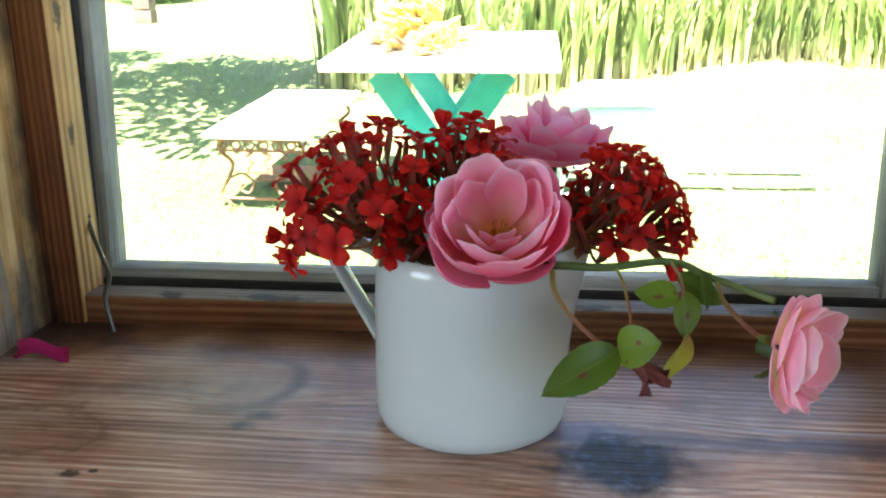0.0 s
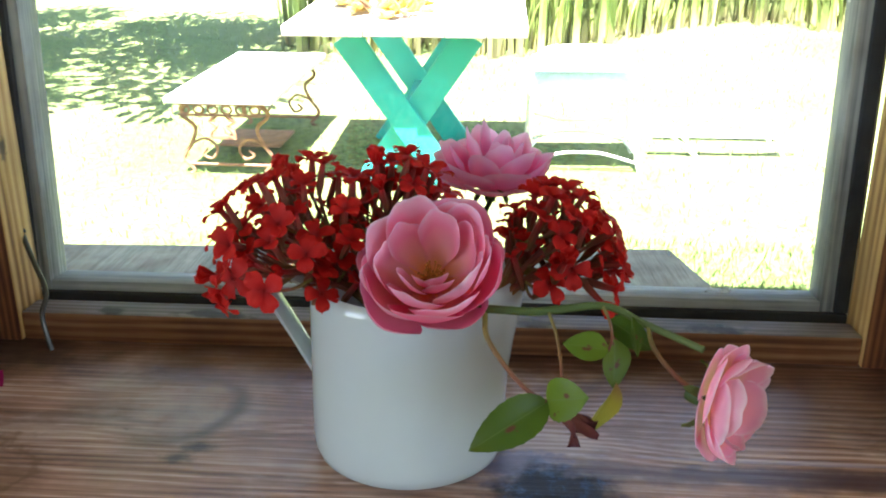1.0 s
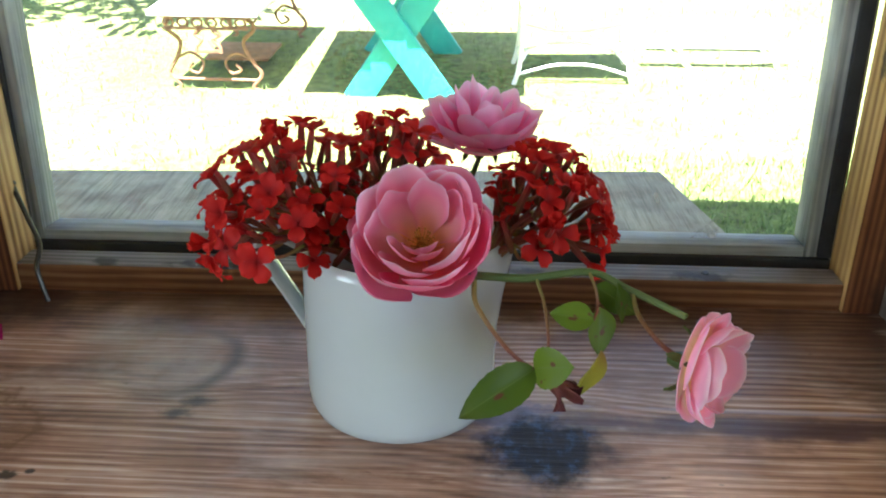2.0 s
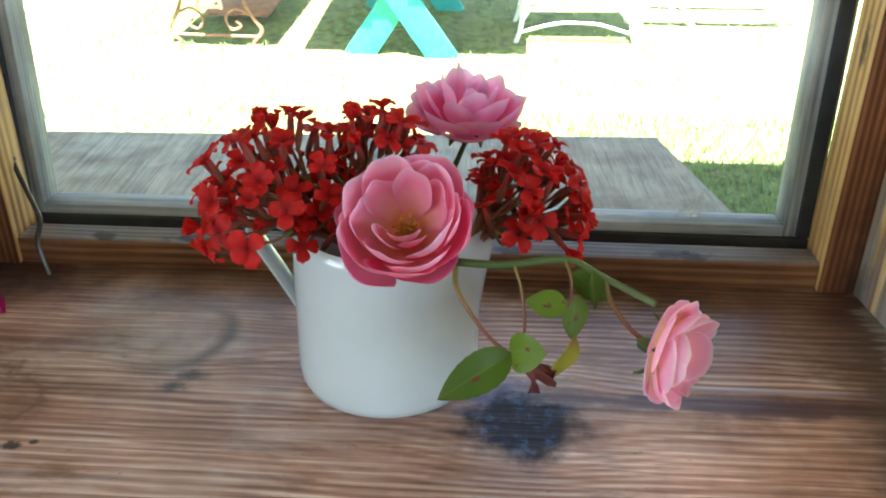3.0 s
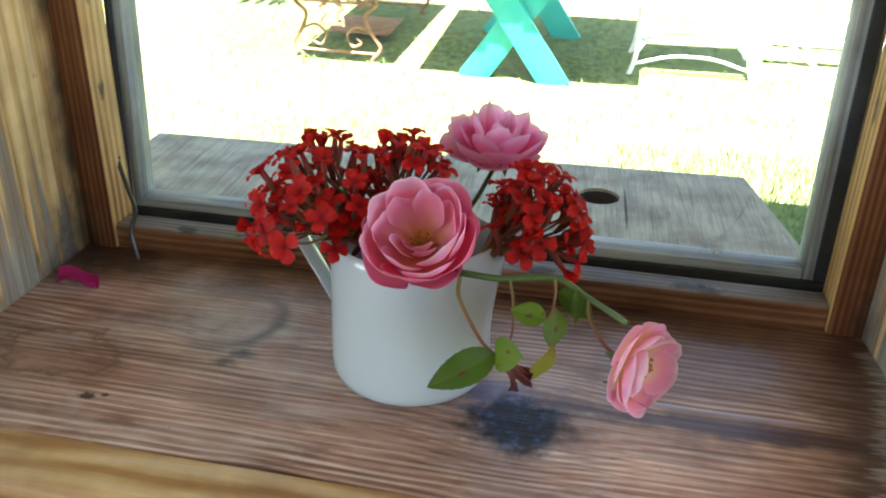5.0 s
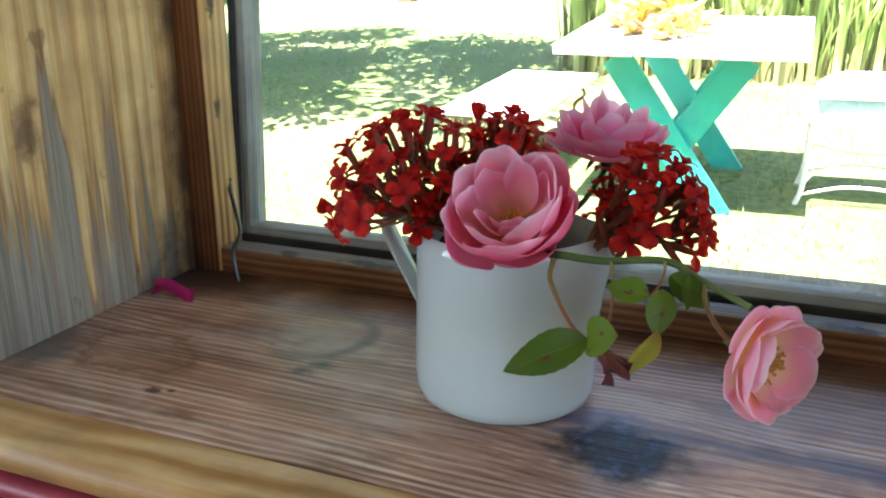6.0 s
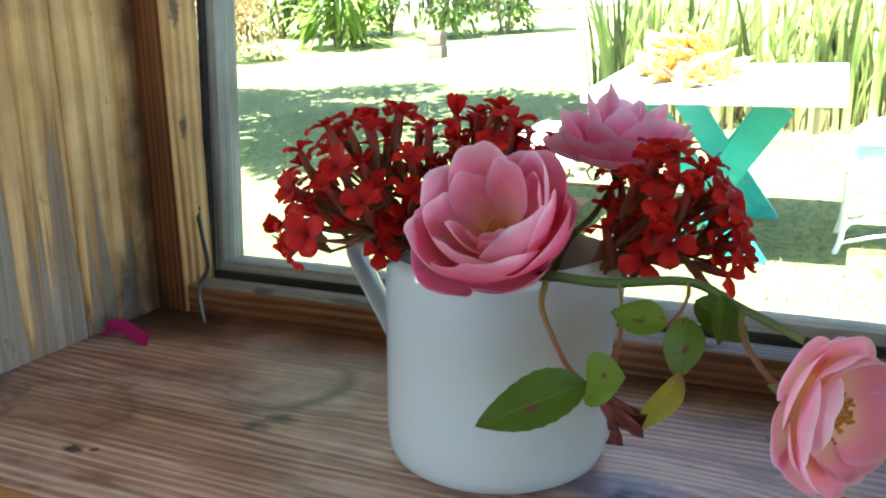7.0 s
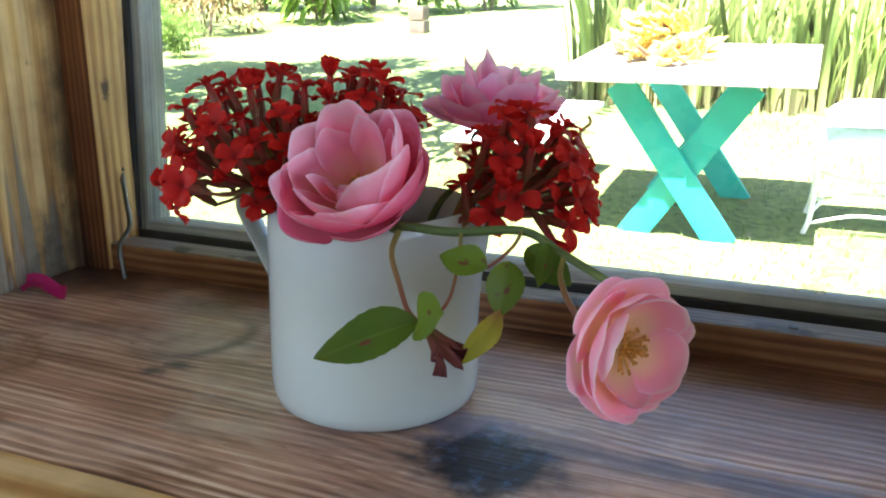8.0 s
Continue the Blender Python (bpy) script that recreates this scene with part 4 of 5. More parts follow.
leaf((0.0765, 0.2930, 0.0905), (0.0600, 0.2925, 0.0935), (-0.1, -0.72, 0.68), 0.0115, M_LEAF_LIGHT, "light green rose leaf hanging under the stem")
leaf((0.0800, 0.3040, 0.0900), (0.0805, 0.2935, 0.0745), (0.45, -0.80, 0.40), 0.0125, M_LEAF_LIGHT, "light green rose leaf hanging under the stem")
leaf((0.0800, 0.3220, 0.0900), (0.0975, 0.3160, 0.0810), (0.1, -0.75, 0.65), 0.0125, M_LEAF, "green rose leaf beside the bent stem")
stem("flower_stem", [(0.0775, 0.3240, 0.0950), (0.0790, 0.312, 0.0935), (0.0785, 0.300, 0.0920), (0.0765, 0.2930, 0.0905)], 0.0007, 0.0005, M_STEM_RED, "thin reddish leaf stalk")
leaf((0.0805, 0.2945, 0.0765), (0.0700, 0.2860, 0.0590), (0.55, -0.80, 0.20), 0.0085, M_YELLOW, "curled yellow rose leaf", 0.9, 0.05)
leaf((0.0885, 0.3195, 0.0930), (0.0905, 0.3050, 0.0830), (0.6, -0.7, 0.3), 0.0075, M_LEAF, "small green rose leaf")

bud = thing("withered_bud", (0.0560, 0.2870, 0.0712), "withered brown rose bud hanging on a twig", "flower bud", "cut flowers in the jug")
for i in range(6):
    jit = random.Random(i + 40)
    bm = petal(jit.uniform(0.015, 0.024), 0.006, jit.uniform(6, 24), 40 * jit.random(), 1.1, 0.4, 60 + i, 6, 8, 0.6)
    bmesh.ops.transform(bm, matrix=facing((0, 0, 0), (0.80, -0.22, -0.56)) @ Matrix.Rotation(i * 1.1, 4, "Z") @ Matrix.Translation((0.0008, 0, 0)), verts=bm.verts)
    part("sepal", bm, M_DRY, bud)

# ---------------- red clusters ----------------


def floret_mesh(seed, closed):
    """Four petals on a slender tube; the tube's mouth is at the origin and it points along z."""
    jit = random.Random(seed)
    bm = bmesh.new()
    uvl = bm.loops.layers.uv.verify()
    for i in range(4):
        pb = petal(0.0100 * jit.uniform(0.9, 1.12), 0.0094, closed + jit.uniform(-12, 12), 22, 0.40, 0.32, seed * 3 + i, 4, 7, 0.26, 0.15, full=0.58)
        bmesh.ops.transform(pb, matrix=Matrix.Rotation(math.pi / 2 * i + jit.uniform(-0.15, 0.15), 4, "Z"), verts=pb.verts)
        tmp = bpy.data.meshes.new("tmp")
        pb.to_mesh(tmp)
        pb.free()
        bm.from_mesh(tmp)
        bpy.data.meshes.remove(tmp)
    tb = bmesh.new()
    uv_tube([(0, 0, 0.001), (0, 0, -0.004), (0.0003, 0, -0.011), (0, 0, -0.016)][::-1], [0.0010, 0.0021, 0.0018, 0.0014], 6, tb)
    return mesh_of("floret", bm, M_RED), mesh_of("tube", tb, M_TUBE)


FLORETS = [floret_mesh(i, c) for i, c in enumerate((84, 70, 92, 58, 78, 62, 74, 22))]


def cluster(name, root, heads, label):
    """heads: place and direction of each floret. Its stalks gather at the root."""
    th = thing(name, root, label, "flower", "cut flowers in the jug")
    rv = Vector(root)
    bm = bmesh.new()
    groups = {}
    for i, (p, d) in enumerate(heads):
        ob = new("floret", FLORETS[i % len(FLORETS)][0])
        ob.parent = th
        new("tube", FLORETS[i % len(FLORETS)][1]).parent = ob
        jit = random.Random(i * 3 + len(heads))
        sc = jit.uniform(0.74, 1.0) if i < len(heads) - 7 else 0.95
        ob.matrix_basis = Matrix.Translation(-rv) @ facing(p, d, jit.uniform(0, 90)) @ Matrix.Scale(sc, 4)
        foot = Vector(p) - Vector(d).normalized() * 0.0155 * sc - rv
        key = tuple(round(c / 0.026) for c in Vector(p))
        groups.setdefault(key, []).append(foot)
    for feet in groups.values():
        mid = sum(feet, Vector()) / len(feet)
        fork = mid * 0.62 + Vector((0, 0, 0.004))
        uv_tube(curve_pts([Vector((0, 0, -0.012)), fork * 0.45 + Vector((0, 0, -0.003)), fork], 4), 0.0013, 6, bm)
        for f in feet:
            uv_tube(curve_pts([fork, (fork + f) / 2 + Vector((0, 0, -0.002)), f], 3), 0.0008, 5, bm)
    part("stalk", bm, M_STEM_RED, th, "reddish green branching stalks")
    return th


def dome(centre, radii, n, seed, lo=-0.35, push=(0, 0, 0), fill=0.5):
    """Places and directions scattered over and inside a dome."""
    jit = random.Random(seed)
    out = []
    for i in range(n):
        z = lo + (1 - lo) * (i + 0.5) / n
        a = i * 2.39996 + jit.uniform(-0.4, 0.4)
        r = math.sqrt(max(0, 1 - z * z))
        d = Vector((r * math.cos(a), r * math.sin(a), z))
        s = 1 - fill * jit.random() ** 2
        p = Vector(centre) + Vector((d.x * radii[0], d.y * radii[1], d.z * radii[2])) * s
        out.append((p, (d * 0.95 + Vector(push) + Vector((0, 0.25, 0.62)) + Vector((jit.uniform(-0.45, 0.45), jit.uniform(-0.45, 0.45), jit.uniform(-0.3, 0.4)))).normalized()))
    return out


left = dome((-0.052, 0.356, 0.108), (0.036, 0.031, 0.040), 58, 3, -0.5, (-0.3, -0.1, 0.25))
left += dome((-0.010, 0.372, 0.121), (0.023, 0.025, 0.026), 34, 5, -0.2, (0.1, 0, 0.5))
left += [((-0.056, 0.311, 0.1025), (0.10, -0.93, 0.35)), ((-0.080, 0.333, 0.093), (-0.6, -0.6, -0.3)), ((-0.084, 0.338, 0.098), (-0.9, -0.3, 0.1)), ((-0.083, 0.338, 0.086), (-0.5, -0.5, -0.7)),
         ((-0.083, 0.346, 0.108), (-0.9, -0.2, 0.3)), ((-0.072, 0.325, 0.102), (-0.4, -0.85, 0.0)), ((-0.075, 0.332, 0.114), (-0.5, -0.7, 0.4))]


def clear_of_rose(heads):
    """Florets that the big rose has pushed aside are left out."""
    return [(p, d) for p, d in heads if (Vector(p) - Vector((0.009, 0.332, 0.112))).length > 0.036]


left = clear_of_rose(left)
cluster("kalanchoe", (-0.020, 0.362, 0.086), left, "dense scarlet clusters of small four-petalled flowers")
right = dome((0.064, 0.374, 0.102), (0.027, 0.028, 0.029), 45, 9, -0.40, (0.5, 0.0, 0.2))
right += [((0.085, 0.356, 0.090), (0.8, -0.3, -0.1)), ((0.088, 0.360, 0.100), (0.9, -0.2, 0.2)), ((0.080, 0.354, 0.085), (0.6, -0.4, -0.5))]
cluster("kalanchoe", (0.034, 0.358, 0.088), clear_of_rose(right), "scarlet cluster of small flowers on leaning stalks")

# ---------------- small things on the sill ----------------
bm = bmesh.new()
uvl = bm.loops.layers.uv.verify()
rows = []
for i in range(9):
    v = i / 8
    rows.append([Vector((-0.014 + 0.028 * v, 0.0095 * u * math.sin(math.pi * (0.08 + 0.84 * v)) ** 0.7, 0.0006 + 0.006 * abs(u) ** 2 + 0.0035 * math.sin(5 * v + u))) for u in [k / 3 - 1 for k in range(7)]])
add_sheet(bm, rows, uvl)
zmin = min(v.co.z for v in bm.verts)
for v in bm.verts:
    v.co.z -= zmin - 0.0004
pet = tagged(part("fallen_petal", bm, M_MAGENTA), "curled magenta petal lying on the sill", "petal")
pet.matrix_world = pose(-0.249, 0.408, 0.0002, 0, 0, 8)
hook = thing("window_hook", (-0.2566, 0.488, 0.0615), "thin dark wire window hook hanging from the jamb", "hook")
part("wire", tube(curve_pts([(-0.0005, 0.004, 0.003), (0.000, 0.001, 0.000), (0.010, -0.008, -0.016), (0.0190, -0.0165, -0.0300), (0.0215, -0.0290, -0.0390), (0.0240, -0.0320, -0.050), (0.0262, -0.0325, -0.0605)], 6), 0.0016, None, 7), M_STEEL, hook)
part("eye", tube([(0.003 * math.cos(a) - 0.0015, 0.001, 0.002 + 0.003 * math.sin(a)) for a in [k * math.pi / 6 for k in range(12)]], 0.0009, None, 6), M_STEEL, hook)
nail = tagged(part("nail_head", lathe([(0, 0.0006), (0.0022, 0.0004), (0.0024, 0.0), (0, -0.001)], 14), M_STEEL), "small dark nail head in the bottom rail", "nail")
nail.matrix_world = pose(0.167, 0.480, 0.0188)
# ---------------- table outside the window ----------------
near = thing("plank_table", (-0.2, 1.1, ground_z(-0.2, 1.1)), "weathered grey plank table with a parasol hole, standing in the shade", "table", turn=(0, 0, 2.5))
hz = -0.291 - ground_z(-0.2, 1.1)


def holed_plank(x0, x1, y0, y1, z0, z1, cx, cy, r, n=24):
    """A plank with a round hole right through it."""
    bm = bmesh.new()
    ring, rim = [], []
    for k in range(n):
        a = 2 * math.pi * k / n
        c, s = math.cos(a), math.sin(a)
        ring.append((cx + r * c, cy + r * s))
        k1 = min(((x1 - cx) / c if c > 1e-9 else (x0 - cx) / c if c < -1e-9 else 1e9), ((y1 - cy) / s if s > 1e-9 else (y0 - cy) / s if s < -1e-9 else 1e9))
        rim.append((cx + k1 * c, cy + k1 * s))
    for corner in ((x0, y0), (x1, y0), (x1, y1), (x0, y1)):
        i = min(range(n), key=lambda k: (rim[k][0] - corner[0]) ** 2 + (rim[k][1] - corner[1]) ** 2)
        rim[i] = corner
    lay = {}
    for tag, z in (("t", z1), ("b", z0)):
        lay[tag] = ([bm.verts.new((*p, z)) for p in ring], [bm.verts.new((*p, z)) for p in rim])
    for k in range(n):
        j = (k + 1) % n
        (ti, to), (bi, bo) = lay["t"], lay["b"]
        bm.faces.new((ti[k], to[k], to[j], ti[j]))
        bm.faces.new((bi[j], bo[j], bo[k], bi[k]))
        bm.faces.new((ti[j], bi[j], bi[k], ti[k]))
        bm.faces.new((to[k], bo[k], bo[j], to[j]))
    return bm


part("plank", box((-0.575, -0.42, hz - 0.04), (0.0075, 0.395, hz - 0.001), 0.003), M_DECK, near)
bm = holed_plank(0.009, 0.563, -0.42, 0.395, hz - 0.04, hz, 0.300, 0.250, 0.036)
for v in bm.verts:
    if v.co.x > 0.5:
        v.co.x += 0.163 * (0.395 - v.co.y)
part("plank", bm, M_DECK, near, smooth=False)
# Closed near-black tube added under the hole, so that it looks deep in shade.
part("hole_liner", lathe([(0.0355, 0.0), (0.0355, -0.14), (0.0, -0.14), (0.0, -0.143), (0.0358, -0.143), (0.0358, 0.0)], 24), M_GAP_SHADE, near, "dark tube added to give the parasol hole its shade").matrix_basis = pose(0.300, 0.250, hz - 0.006)
for ly in (-0.30, 0.15):
    part("bearer", box((-0.50, ly - 0.045, hz - 0.115), (0.48, ly + 0.045, hz - 0.0405), 0.003), M_DECK, near)
for lx in (-0.5, 0.46):
    for ly in (-0.345, 0.335):
        part("leg", box((lx - 0.035, ly - 0.035, -0.04), (lx + 0.035, ly + 0.035, hz - 0.04), 0.004), M_DECK, near)

# ---------------- picnic table with crossed teal legs ----------------
ptilt = math.degrees(math.atan(SLOPE))
pt = thing("picnic_table", (-0.435, 4.29, ground_z(0, 4.29)), "picnic table with bleached boards and crossed teal legs", "table", turn=(ptilt, 0, 0))
TOP = 0.84
for i in range(6):
    x0 = -0.585 + i * 0.1955
    jit = random.Random(i)
    part("board", box((x0, jit.uniform(-0.008, 0.008) - 0.05, TOP - 0.048), (x0 + 0.1930, 1.13, TOP + jit.uniform(-0.003, 0.003)), 0.004), M_TABLE, pt)
for yy in (0.10, 0.89):
    for s in (-1, 1):
        off = 0.036 if s > 0 else 0
        a, c = Vector((-0.225 * s, yy + off, -0.01)), Vector((0.325 * s, yy + off, TOP - 0.046))
        d = c - a
        m = Matrix.Translation((a + c) / 2) @ pose(0, 0, 0, 0, math.degrees(math.atan2(d.x, d.z)), 0)
        part("crossed_leg", box((-0.072, 0, -d.length / 2 - 0.02), (0.072, 0.034, d.length / 2 - 0.03), 0.004, m=m), M_TEAL, pt, "teal painted leg")
part("brace", box((-0.045, 0.175, 0.335), (0.045, 0.89, 0.375), 0.004), M_TEAL, pt, "teal painted stretcher")

# bananas on the picnic table
M_BANANA = plain("banana_skin", (0.60, 0.43, 0.09), 0.5, 0, 0.55, 30)
M_BTIP = plain("banana_tip", (0.16, 0.09, 0.04), 0.8, 0, 0.4, 60)


def banana_mesh(seed):
    jit = random.Random(seed)
    pts = [(0.085 * math.sin(a), 0.0, 0.085 * (1 - math.cos(a))) for a in [k * 1.75 / 10 for k in range(11)]]
    return mesh_of("banana", tube(pts, [0.004, 0.006, 0.012, 0.0165, 0.018, 0.018, 0.0175, 0.016, 0.012, 0.006, 0.004], None, 7), M_BANANA)


BANANA = banana_mesh(1)
tz = ground_z(0, 4.29)
for hx, hy, up, n, sp in ((-0.74, 4.60, 0, 15, 0), (-0.62, 4.44, 0, 12, 40), (-0.47, 4.62, 0, 15, 80), (-0.60, 4.74, 0, 15, 130), (-0.78, 4.80, 0, 12, 200), (-0.49, 4.50, 0, 10, -30),
                      (-0.68, 4.62, 0.115, 14, 160), (-0.57, 4.62, 0.115, 14, -60), (-0.65, 4.76, 0.10, 12, 20)):
    z0 = tz + TOP + 0.004 + SLOPE * (hy - 4.29) + up
    hand = thing("banana_bunch", (hx, hy, z0), "bunch of yellow bananas heaped on the picnic table", "fruit", "bananas on the table", turn=(ptilt, 0, sp))
    for i in range(n):
        ob = new("banana", BANANA)
        ob.parent = hand
        row = i // 5
        ob.matrix_basis = Matrix.Translation((0.012 * (i % 5) - 0.03, 0.032 * (i % 5) - 0.065, 0.022 + 0.038 * row)) @ pose(0, 0, 0, random.Random(i).uniform(30, 75), random.Random(i + 9).uniform(-15, 25), 14 * (i % 5) - 28)
    part("stalk", tube([(-0.02, 0, 0.05), (-0.05, 0.0, 0.075), (-0.075, 0.005, 0.09)], [0.018, 0.012, 0.010], None, 7), M_BTIP, hand, "brown cut stalk")

# ---------------- low bench on ornamental iron ----------------
ib = thing("iron_bench", (-1.425, 4.45, ground_z(-1.425, 4.45)), "low bench with a pale slab on rusty ornamental iron", "bench", turn=(ptilt, 0, -2.5))
part("slab", box((-0.29, -0.03, 0.41), (0.285, 1.18, 0.44), 0.006), M_MARBLE, ib)
part("iron_rail", box((-0.23, 0.0, 0.335), (0.22, 0.012, 0.348), 0.002), M_RUST, ib)
part("iron_rail", box((-0.23, 0.0, 0.396), (0.22, 0.012, 0.4095), 0.002), M_RUST, ib)
for k in range(6):
    x = -0.195 + k * 0.076
    part("iron_ring", tube([(x + 0.026 * math.cos(a), 0.006, 0.372 + 0.022 * math.sin(a)) for a in [j * math.pi / 7 for j in range(15)]], 0.006, None, 5), M_RUST, ib)
part("iron_plate", box((-0.075, 0.0, 0.215), (0.06, 0.010, 0.235), 0.002), M_RUST, ib)
for s in (-1, 1):
    part("iron_scroll", tube(curve_pts([(s * 0.03, 0.005, 0.335), (s * 0.065, 0.005, 0.31), (s * 0.03, 0.005, 0.285), (s * 0.06, 0.005, 0.25), (s * 0.065, 0.005, 0.215)], 5), 0.010, None, 6), M_RUST, ib)
for yy in (0.06, 1.05):
    for s in (-1, 1):
        part("scroll_leg", tube(curve_pts([(s * 0.20, yy, 0.395), (s * 0.235, yy, 0.33), (s * 0.17, yy, 0.26), (s * 0.20, yy, 0.17), (s * 0.25, yy, 0.09), (s * 0.20, yy, 0.02), (s * 0.245, yy, -0.01)], 6), 0.011, None, 6), M_RUST, ib)
        part("scroll_curl", tube(curve_pts([(s * 0.20, yy, 0.17), (s * 0.12, yy, 0.20), (s * 0.06, yy, 0.15), (s * 0.09, yy, 0.09), (s * 0.14, yy, 0.11), (s * 0.115, yy, 0.14)], 5), 0.008, None, 5), M_RUST, ib)
    part("iron_rail", tube([(-0.22, yy, 0.055), (0.22, yy, 0.055)], 0.009, None, 6), M_RUST, ib)
part("treadle", box((-0.18, 0.4, 0.05), (0.18, 0.72, 0.064), 0.002), M_RUST, ib)

# ---------------- white stool with cushions ----------------
st = thing("garden_stool", (0.475, 4.66, ground_z(0.475, 4.66)), "white metal garden stool with curved stretchers", "stool", turn=(ptilt, 0, 0))
for lx in (-0.29, 0.29):
    for ly in (0.0, 0.36):
        part("leg", tube(curve_pts([(lx * 1.10, ly, -0.01), (lx * 1.0, ly, 0.12), (lx * 0.97, ly, 0.43)], 5), 0.013, None, 8), M_WHITE, st)
part("seat", box((-0.30, -0.02, 0.425), (0.30, 0.40, 0.445), 0.006), M_WHITE, st)
for yy, z, h in ((0.0, 0.055, 0.05), (0.36, 0.07, 0.05), (0.0, 0.24, -0.04), (0.36, 0.24, -0.04)):
    part("stretcher", tube(curve_pts([(-0.30, yy, z), (-0.12, yy, z + h), (0.0, yy, z + h * 1.15), (0.12, yy, z + h), (0.30, yy, z)], 5), 0.009, None, 6), M_WHITE, st)
for lx in (-0.30, 0.30):
    part("stretcher", tube([(lx, 0.0, 0.1), (lx * 0.8, 0.18, 0.13), (lx, 0.36, 0.1)], 0.009, None, 6), M_WHITE, st)
for k in range(2):
    bm = bmesh.new()
    bmesh.ops.create_grid(bm, x_segments=14, y_segments=14, size=0.5)
    lay = []
    for v in bm.verts:
        x, y = v.co.x * 2, v.co.y * 2
        v.co = Vector((x * 0.27, y * 0.2, 0.084 * (1 - abs(x) ** 6) * (1 - abs(y) ** 6)))
    ex = bmesh.ops.extrude_face_region(bm, geom=bm.faces[:])
    for v in [g for g in ex["geom"] if isinstance(g, bmesh.types.BMVert)]:
        v.co.z = 0.004 - v.co.z * 0.12
    bmesh.ops.recalc_face_normals(bm, faces=bm.faces)
    zc = 0.446 + k * 0.098
    cu = tagged(part("cushion", bm, M_STRIPE), "pale blue and white cushion on the garden stool", "cushion", "cushions on the stool")
    cu.matrix_world = pose(0.475, 4.66, ground_z(0.475, 4.66), ptilt, 0, 0) @ pose(0.0, 0.19, zc + 0.009, 0, 0, 2 * k)

# ---------------- white scroll bench ----------------
sb = thing("scroll_bench", (1.25, 4.95, ground_z(1.25, 4.95)), "white metal garden bench with scrolled arms", "bench", turn=(ptilt, 0, 0))
part("seat", box((-0.38, 0.0, 0.12), (0.35, 0.05, 0.155), 0.004), M_WHITE, sb)
part("seat", box((-0.30, 0.30, 0.16), (0.42, 0.35, 0.195), 0.004), M_WHITE, sb)
for yy in (0.02, 0.32):
    part("leg", tube([(-0.26, yy, 0.13 + yy * 0.15), (-0.08, yy, -0.01)], 0.012, None, 8), M_WHITE, sb)
    part("leg", tube([(0.33, yy, 0.13 + yy * 0.15), (0.40, yy, -0.01)], 0.012, None, 8), M_WHITE, sb)
    part("scroll", tube([(0.37 + (0.015 + 0.010 * a) * math.cos(a), yy, 0.19 + (0.015 + 0.010 * a) * math.sin(a)) for a in [k * 0.4 for k in range(26)]], 0.009, None, 6), M_WHITE, sb)

# ---------------- brick stump ----------------
M_STUMP = plain("stump_block", (0.12, 0.085, 0.06), 0.9, 0, 0.3, 9, 0.01)
sx, sy = -5.85, 13.1
stp = thing("block_pillar", (sx, sy, ground_z(sx, sy)), "short pillar of two weathered brown blocks on the lawn", "pillar")
part("block", box((-0.13, -0.12, -0.03), (0.13, 0.12, 0.20), 0.01), M_STUMP, stp)
part("block", box((-0.14, -0.13, 0.205), (0.12, 0.12, 0.42), 0.01), M_STUMP, stp)

# ---------------- foliage ----------------


def blade(bm, uvl, base, lean, height, width, bend, seg=6):
    """A strap leaf that arches over."""
    d = Vector((math.cos(lean), math.sin(lean), 0))
    sd = Vector((-d.y, d.x, 0))
    rows = []
    for i in range(seg + 1):
        v = i / seg
        p = Vector(base) + d * bend * height * v ** 2.2 + Vector((0, 0, height * (v - 0.25 * bend * v ** 3)))
        w = width / 2 * (1 - v ** 3) + 0.002
        rows.append([p - sd * w + d * 0.25 * w, p, p + sd * w + d * 0.25 * w])
    add_sheet(bm, rows, uvl)


def strap_mesh(seed):
    jit = random.Random(seed)
    bm = bmesh.new()
    uvl = bm.loops.layers.uv.verify()
    for i in range(26):
        a = jit.uniform(0, 6.28)
        r = jit.uniform(0, 0.24)
        blade(bm, uvl, (r * math.cos(a), r * math.sin(a), -0.03), a + jit.uniform(-0.6, 0.6), jit.uniform(0.6, 1.6), jit.uniform(0.022, 0.060), jit.uniform(0.02, 0.45))
    return mesh_of("leaves", bm, M_STRAP)


STRAPS = [strap_mesh(i) for i in range(5)]
random.seed(11)
bed = [(-1.75, 7.75), (-0.2, 7.45), (0.85, 8.2), (2.5, 9.6), (3.5, 8.9), (6.5, 8.9)]
k = 0
for (xa, ya), (xb, yb) in zip(bed, bed[1:]):
    ln = math.hypot(xb - xa, yb - ya)
    nn = max(2, int(ln / 0.30))
    for i in range(nn):
        for rowd in (0.0, 0.35, 0.75):
            f = (i + random.uniform(-0.3, 0.3)) / nn
            x, y = xa + (xb - xa) * f, ya + (yb - ya) * f + rowd + random.uniform(0, 0.2) + 0.2
            th = thing("strap_leaf_plant", (x, y, ground_z(x, y)), "clump of tall strap-shaped green leaves in the garden bed", "plant", "strap-leaved plants", turn=(0, 0, random.uniform(0, 360)))
            ob = new("leaves", STRAPS[k % 5])
            ob.parent = th
            k += 1


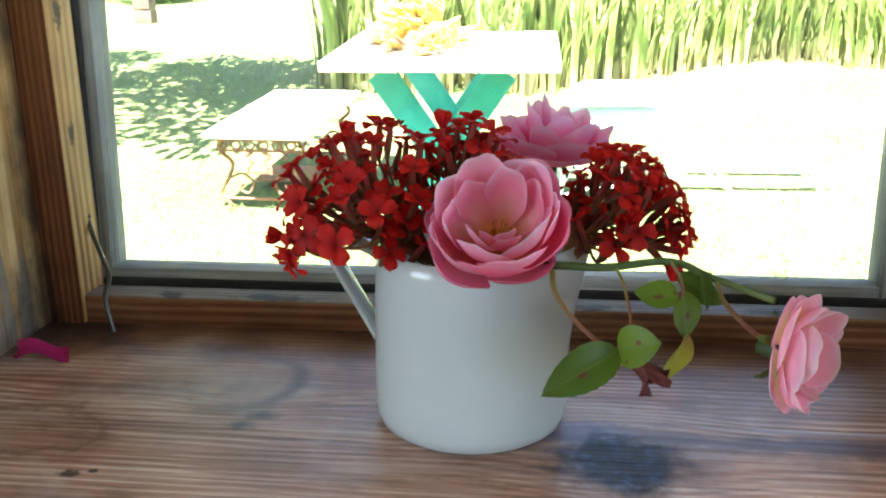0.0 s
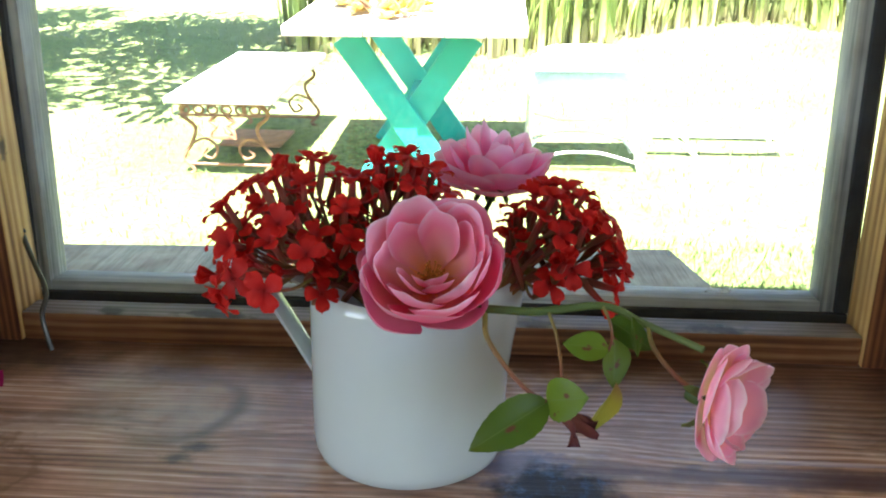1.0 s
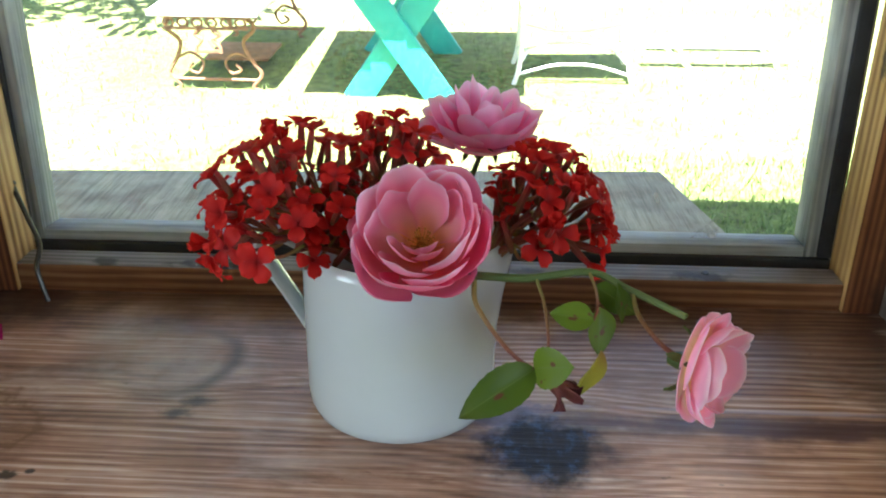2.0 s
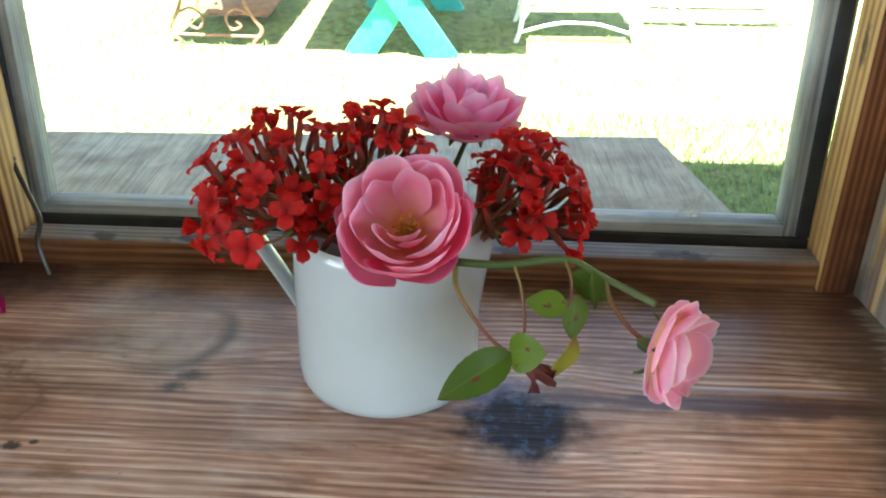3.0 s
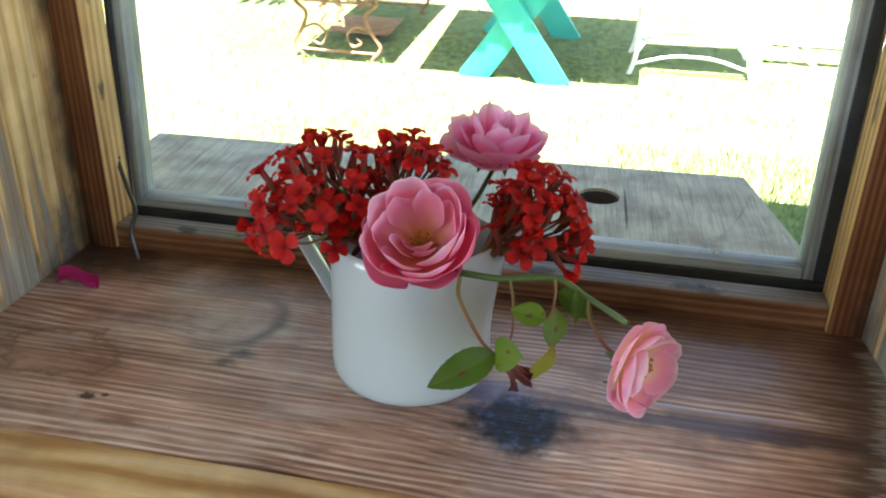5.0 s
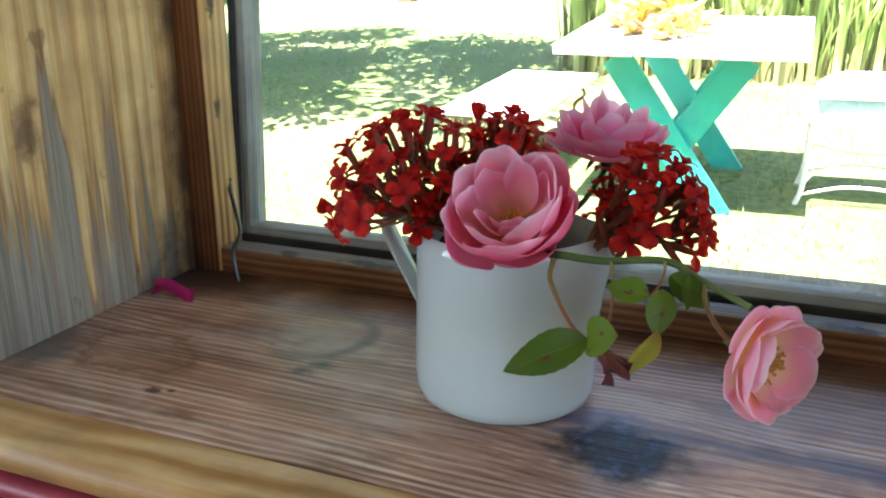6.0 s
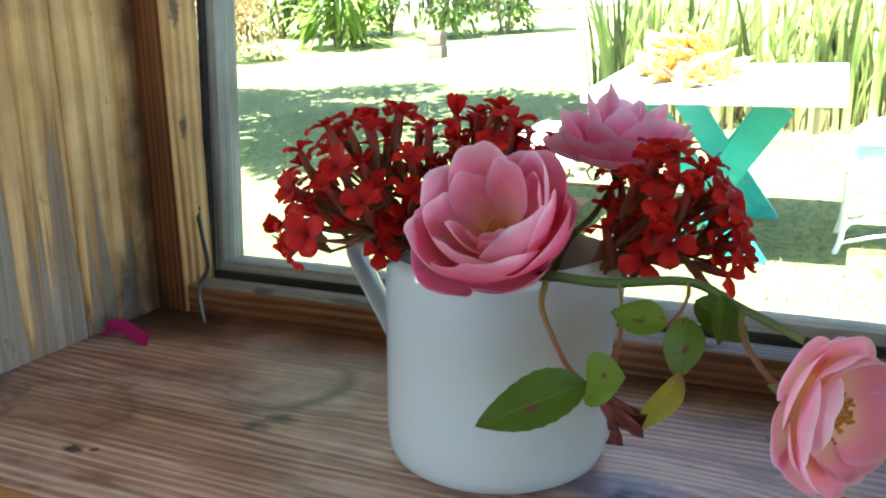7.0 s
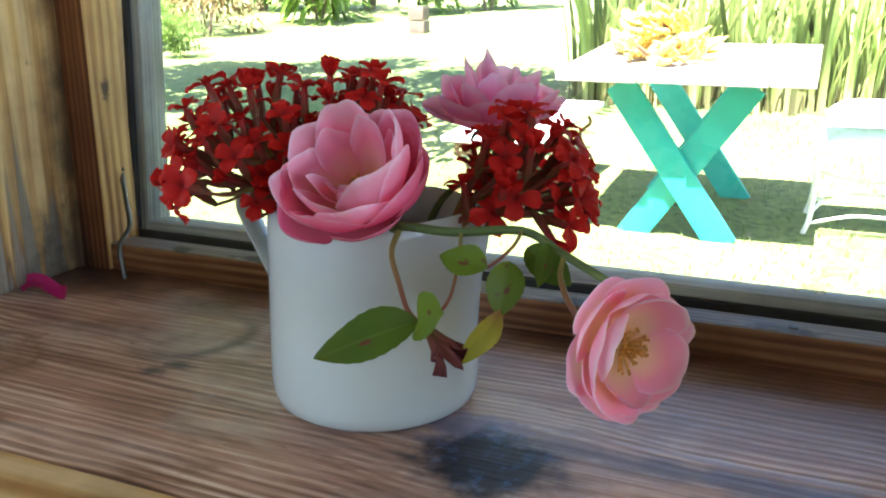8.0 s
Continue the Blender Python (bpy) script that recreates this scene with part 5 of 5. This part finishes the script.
def spray(bm, uvl, p, d, ln, w, droop):
    sd = d.cross(Vector((0, 0, 1)))
    sd = sd.normalized() if sd.length > 0.1 else Vector((1, 0, 0))
    rows = []
    for i in range(4):
        v = i / 3
        q = p + d * ln * v + Vector((0, 0, -droop * ln * v * v))
        ww = w / 2 * math.sin(math.pi * min(0.97, max(0.06, v))) ** 0.8
        rows.append([q - sd * ww + Vector((0, 0, ww * 0.4)), q, q + sd * ww + Vector((0, 0, ww * 0.4))])
    add_sheet(bm, rows, uvl)


def shrub_mesh(seed, radius, height, count, ln, w, mat, hollow=0.45):
    jit = random.Random(seed)
    bm = bmesh.new()
    uvl = bm.loops.layers.uv.verify()
    lumps = [(Vector((jit.uniform(-0.6, 0.6) * radius, jit.uniform(-0.6, 0.6) * radius, jit.uniform(0.16, 0.82) * height)), jit.uniform(0.35, 0.6) * radius) for _ in range(9)]
    for i in range(count):
        c, r = lumps[i % 9]
        d = Vector((jit.gauss(0, 1), jit.gauss(0, 1), jit.gauss(0, 1) + 0.3)).normalized()
        p = c + d * r * jit.uniform(hollow, 1.0)
        if p.z < 0.03:
            p.z = 0.03 + abs(p.z) * 0.2
        spray(bm, uvl, p, (d + Vector((jit.uniform(-0.5, 0.5), jit.uniform(-0.5, 0.5), jit.uniform(-0.2, 0.5)))).normalized(), ln * jit.uniform(0.6, 1.3), w * jit.uniform(0.7, 1.2), 0.4)
    return mesh_of("crown", bm, mat)


def shrub(mesh, x, y, scale, label, group=""):
    th = thing("shrub", (x, y, ground_z(x, y)), label, "shrub", group, turn=(0, 0, (x * 77) % 360))
    ob = new("crown", mesh)
    ob.parent = th
    ob.scale = (scale,) * 3
    for i in range(4):
        a = i * 1.7
        part("trunk", tube([(0.05 * math.cos(a), 0.05 * math.sin(a), -0.05), (0.12 * scale * math.cos(a), 0.12 * scale * math.sin(a), 0.3 * scale), (0.3 * scale * math.cos(a), 0.3 * scale * math.sin(a), 0.8 * scale)], [0.025 * scale, 0.018 * scale, 0.008 * scale], None, 6), M_BARK, th)
    return th


SMALL = shrub_mesh(1, 1.0, 1.6, 1500, 0.13, 0.06, M_SHRUB)
SMALL2 = shrub_mesh(2, 1.0, 1.5, 1500, 0.11, 0.05, M_RUSSET)
BROAD = shrub_mesh(3, 0.9, 1.5, 420, 0.50, 0.11, M_BROAD, 0.2)
shrub(BROAD, -8.6, 14.6, 1.0, "leafy green shrub with long lance-shaped leaves")
shrub(SMALL2, -9.4, 12.3, 0.9, "russet shrub at the edge of the lawn")
shrub(SMALL2, -10.8, 13.4, 1.2, "russet shrub at the edge of the lawn")
for x, y, s in ((-8.7, 10.6, 0.45), (-8.0, 9.9, 0.35), (-9.3, 11.0, 0.5)):
    shrub(SMALL, x, y, s, "low green shrub beside the lawn", "shrubs round the lawn")
for i, (x, y, s) in enumerate(((-7.4, 16.6, 1.3), (-6.2, 17.2, 1.25), (-8.9, 17.2, 1.5), (-11.5, 17.0, 1.6), (-13.2, 15.5, 1.6))):
    shrub(SMALL, x, y, s, "light green shrub at the edge of the lawn", "shrubs round the lawn")
for i in range(16):
    x = -26 + i * 3.4
    y = 29 + 3 * math.sin(i * 2.1)
    if not -9 < x < -5.5:
        shrub(SMALL, x, y, 2.8 + 0.8 * math.sin(i * 1.3), "tall green shrub in the hedge behind the lawn", "hedge shrubs")

# the tree that shades the left of the lawn
tx, ty = -6.3, 6.1
tz0 = ground_z(tx, ty)
tree = thing("tree", (tx, ty, tz0), "broad leafy tree shading the lawn", "tree")
part("trunk", tube([(0, 0, -0.1), (0.05, 0.02, 1.0), (-0.02, 0.05, 2.2)], [0.20, 0.15, 0.11], None, 10), M_BARK, tree)
for i in range(6):
    a = i * 1.05 + 0.3
    part("limb", tube([(-0.02, 0.05, 2.0), (0.9 + 1.1 * math.cos(a), 1.0 * math.sin(a), 2.7), (1.9 + 2.4 * math.cos(a), 2.1 * math.sin(a), 3.2)], [0.08, 0.05, 0.02], None, 7), M_BARK, tree)
bm = bmesh.new()
uvl = bm.loops.layers.uv.verify()
jit = random.Random(21)
lumps = [(Vector((jit.uniform(-1.2, 4.6), jit.uniform(-1.4, 2.5), jit.uniform(2.6, 3.5))), jit.uniform(0.5, 0.9)) for _ in range(56)]
for i in range(15000):
    c, r = lumps[i % 56]
    d = Vector((jit.gauss(0, 1), jit.gauss(0, 1), jit.gauss(0, 0.8))).normalized()
    spray(bm, uvl, c + d * r * jit.uniform(0.2, 1.0), d, jit.uniform(0.10, 0.18), 0.07, 0.4)
part("crown", bm, M_SHRUB, tree)

# grass blades on the near lawn
bm = bmesh.new()
uvl = bm.loops.layers.uv.verify()
jit = random.Random(8)
for i in range(26000):
    f = jit.random() ** 0.8
    y = 2.2 + 7.5 * f
    x = jit.uniform(-0.62, 0.52) * (y + 1.2)
    if i % 3 == 0:
        x, y = jit.uniform(0.1, 1.9), jit.uniform(1.6, 3.7)
    z = ground_z(x, y) + 0.02 * noise.noise(Vector((x * 0.5, y * 0.5, 3)))
    a = jit.uniform(0, 6.28)
    h = jit.uniform(0.015, 0.05) + (0.015 if y < 3.7 else 0)
    w = 0.004
    c, s = math.cos(a), math.sin(a)
    vs = [bm.verts.new(q) for q in ((x - s * w, y + c * w, z - 0.004), (x + s * w, y - c * w, z - 0.004), (x + c * h * 0.7, y + s * h * 0.7, z + h))]
    fc = bm.faces.new(vs)
    for l, uv in zip(fc.loops, ((0, 0), (1, 0), (0.5, 1))):
        l[uvl].uv = uv
M_GRASS = leafy("grass_blade", [(0.0, (0.12, 0.20, 0.05)), (1.0, (0.24, 0.31, 0.11))], 0.6, 0.3, 0.5, scale=2.0)
tagged(part("grass", bm, M_GRASS, smooth=False), "short mown green grass of the lawn", "grass", kind="stuff")
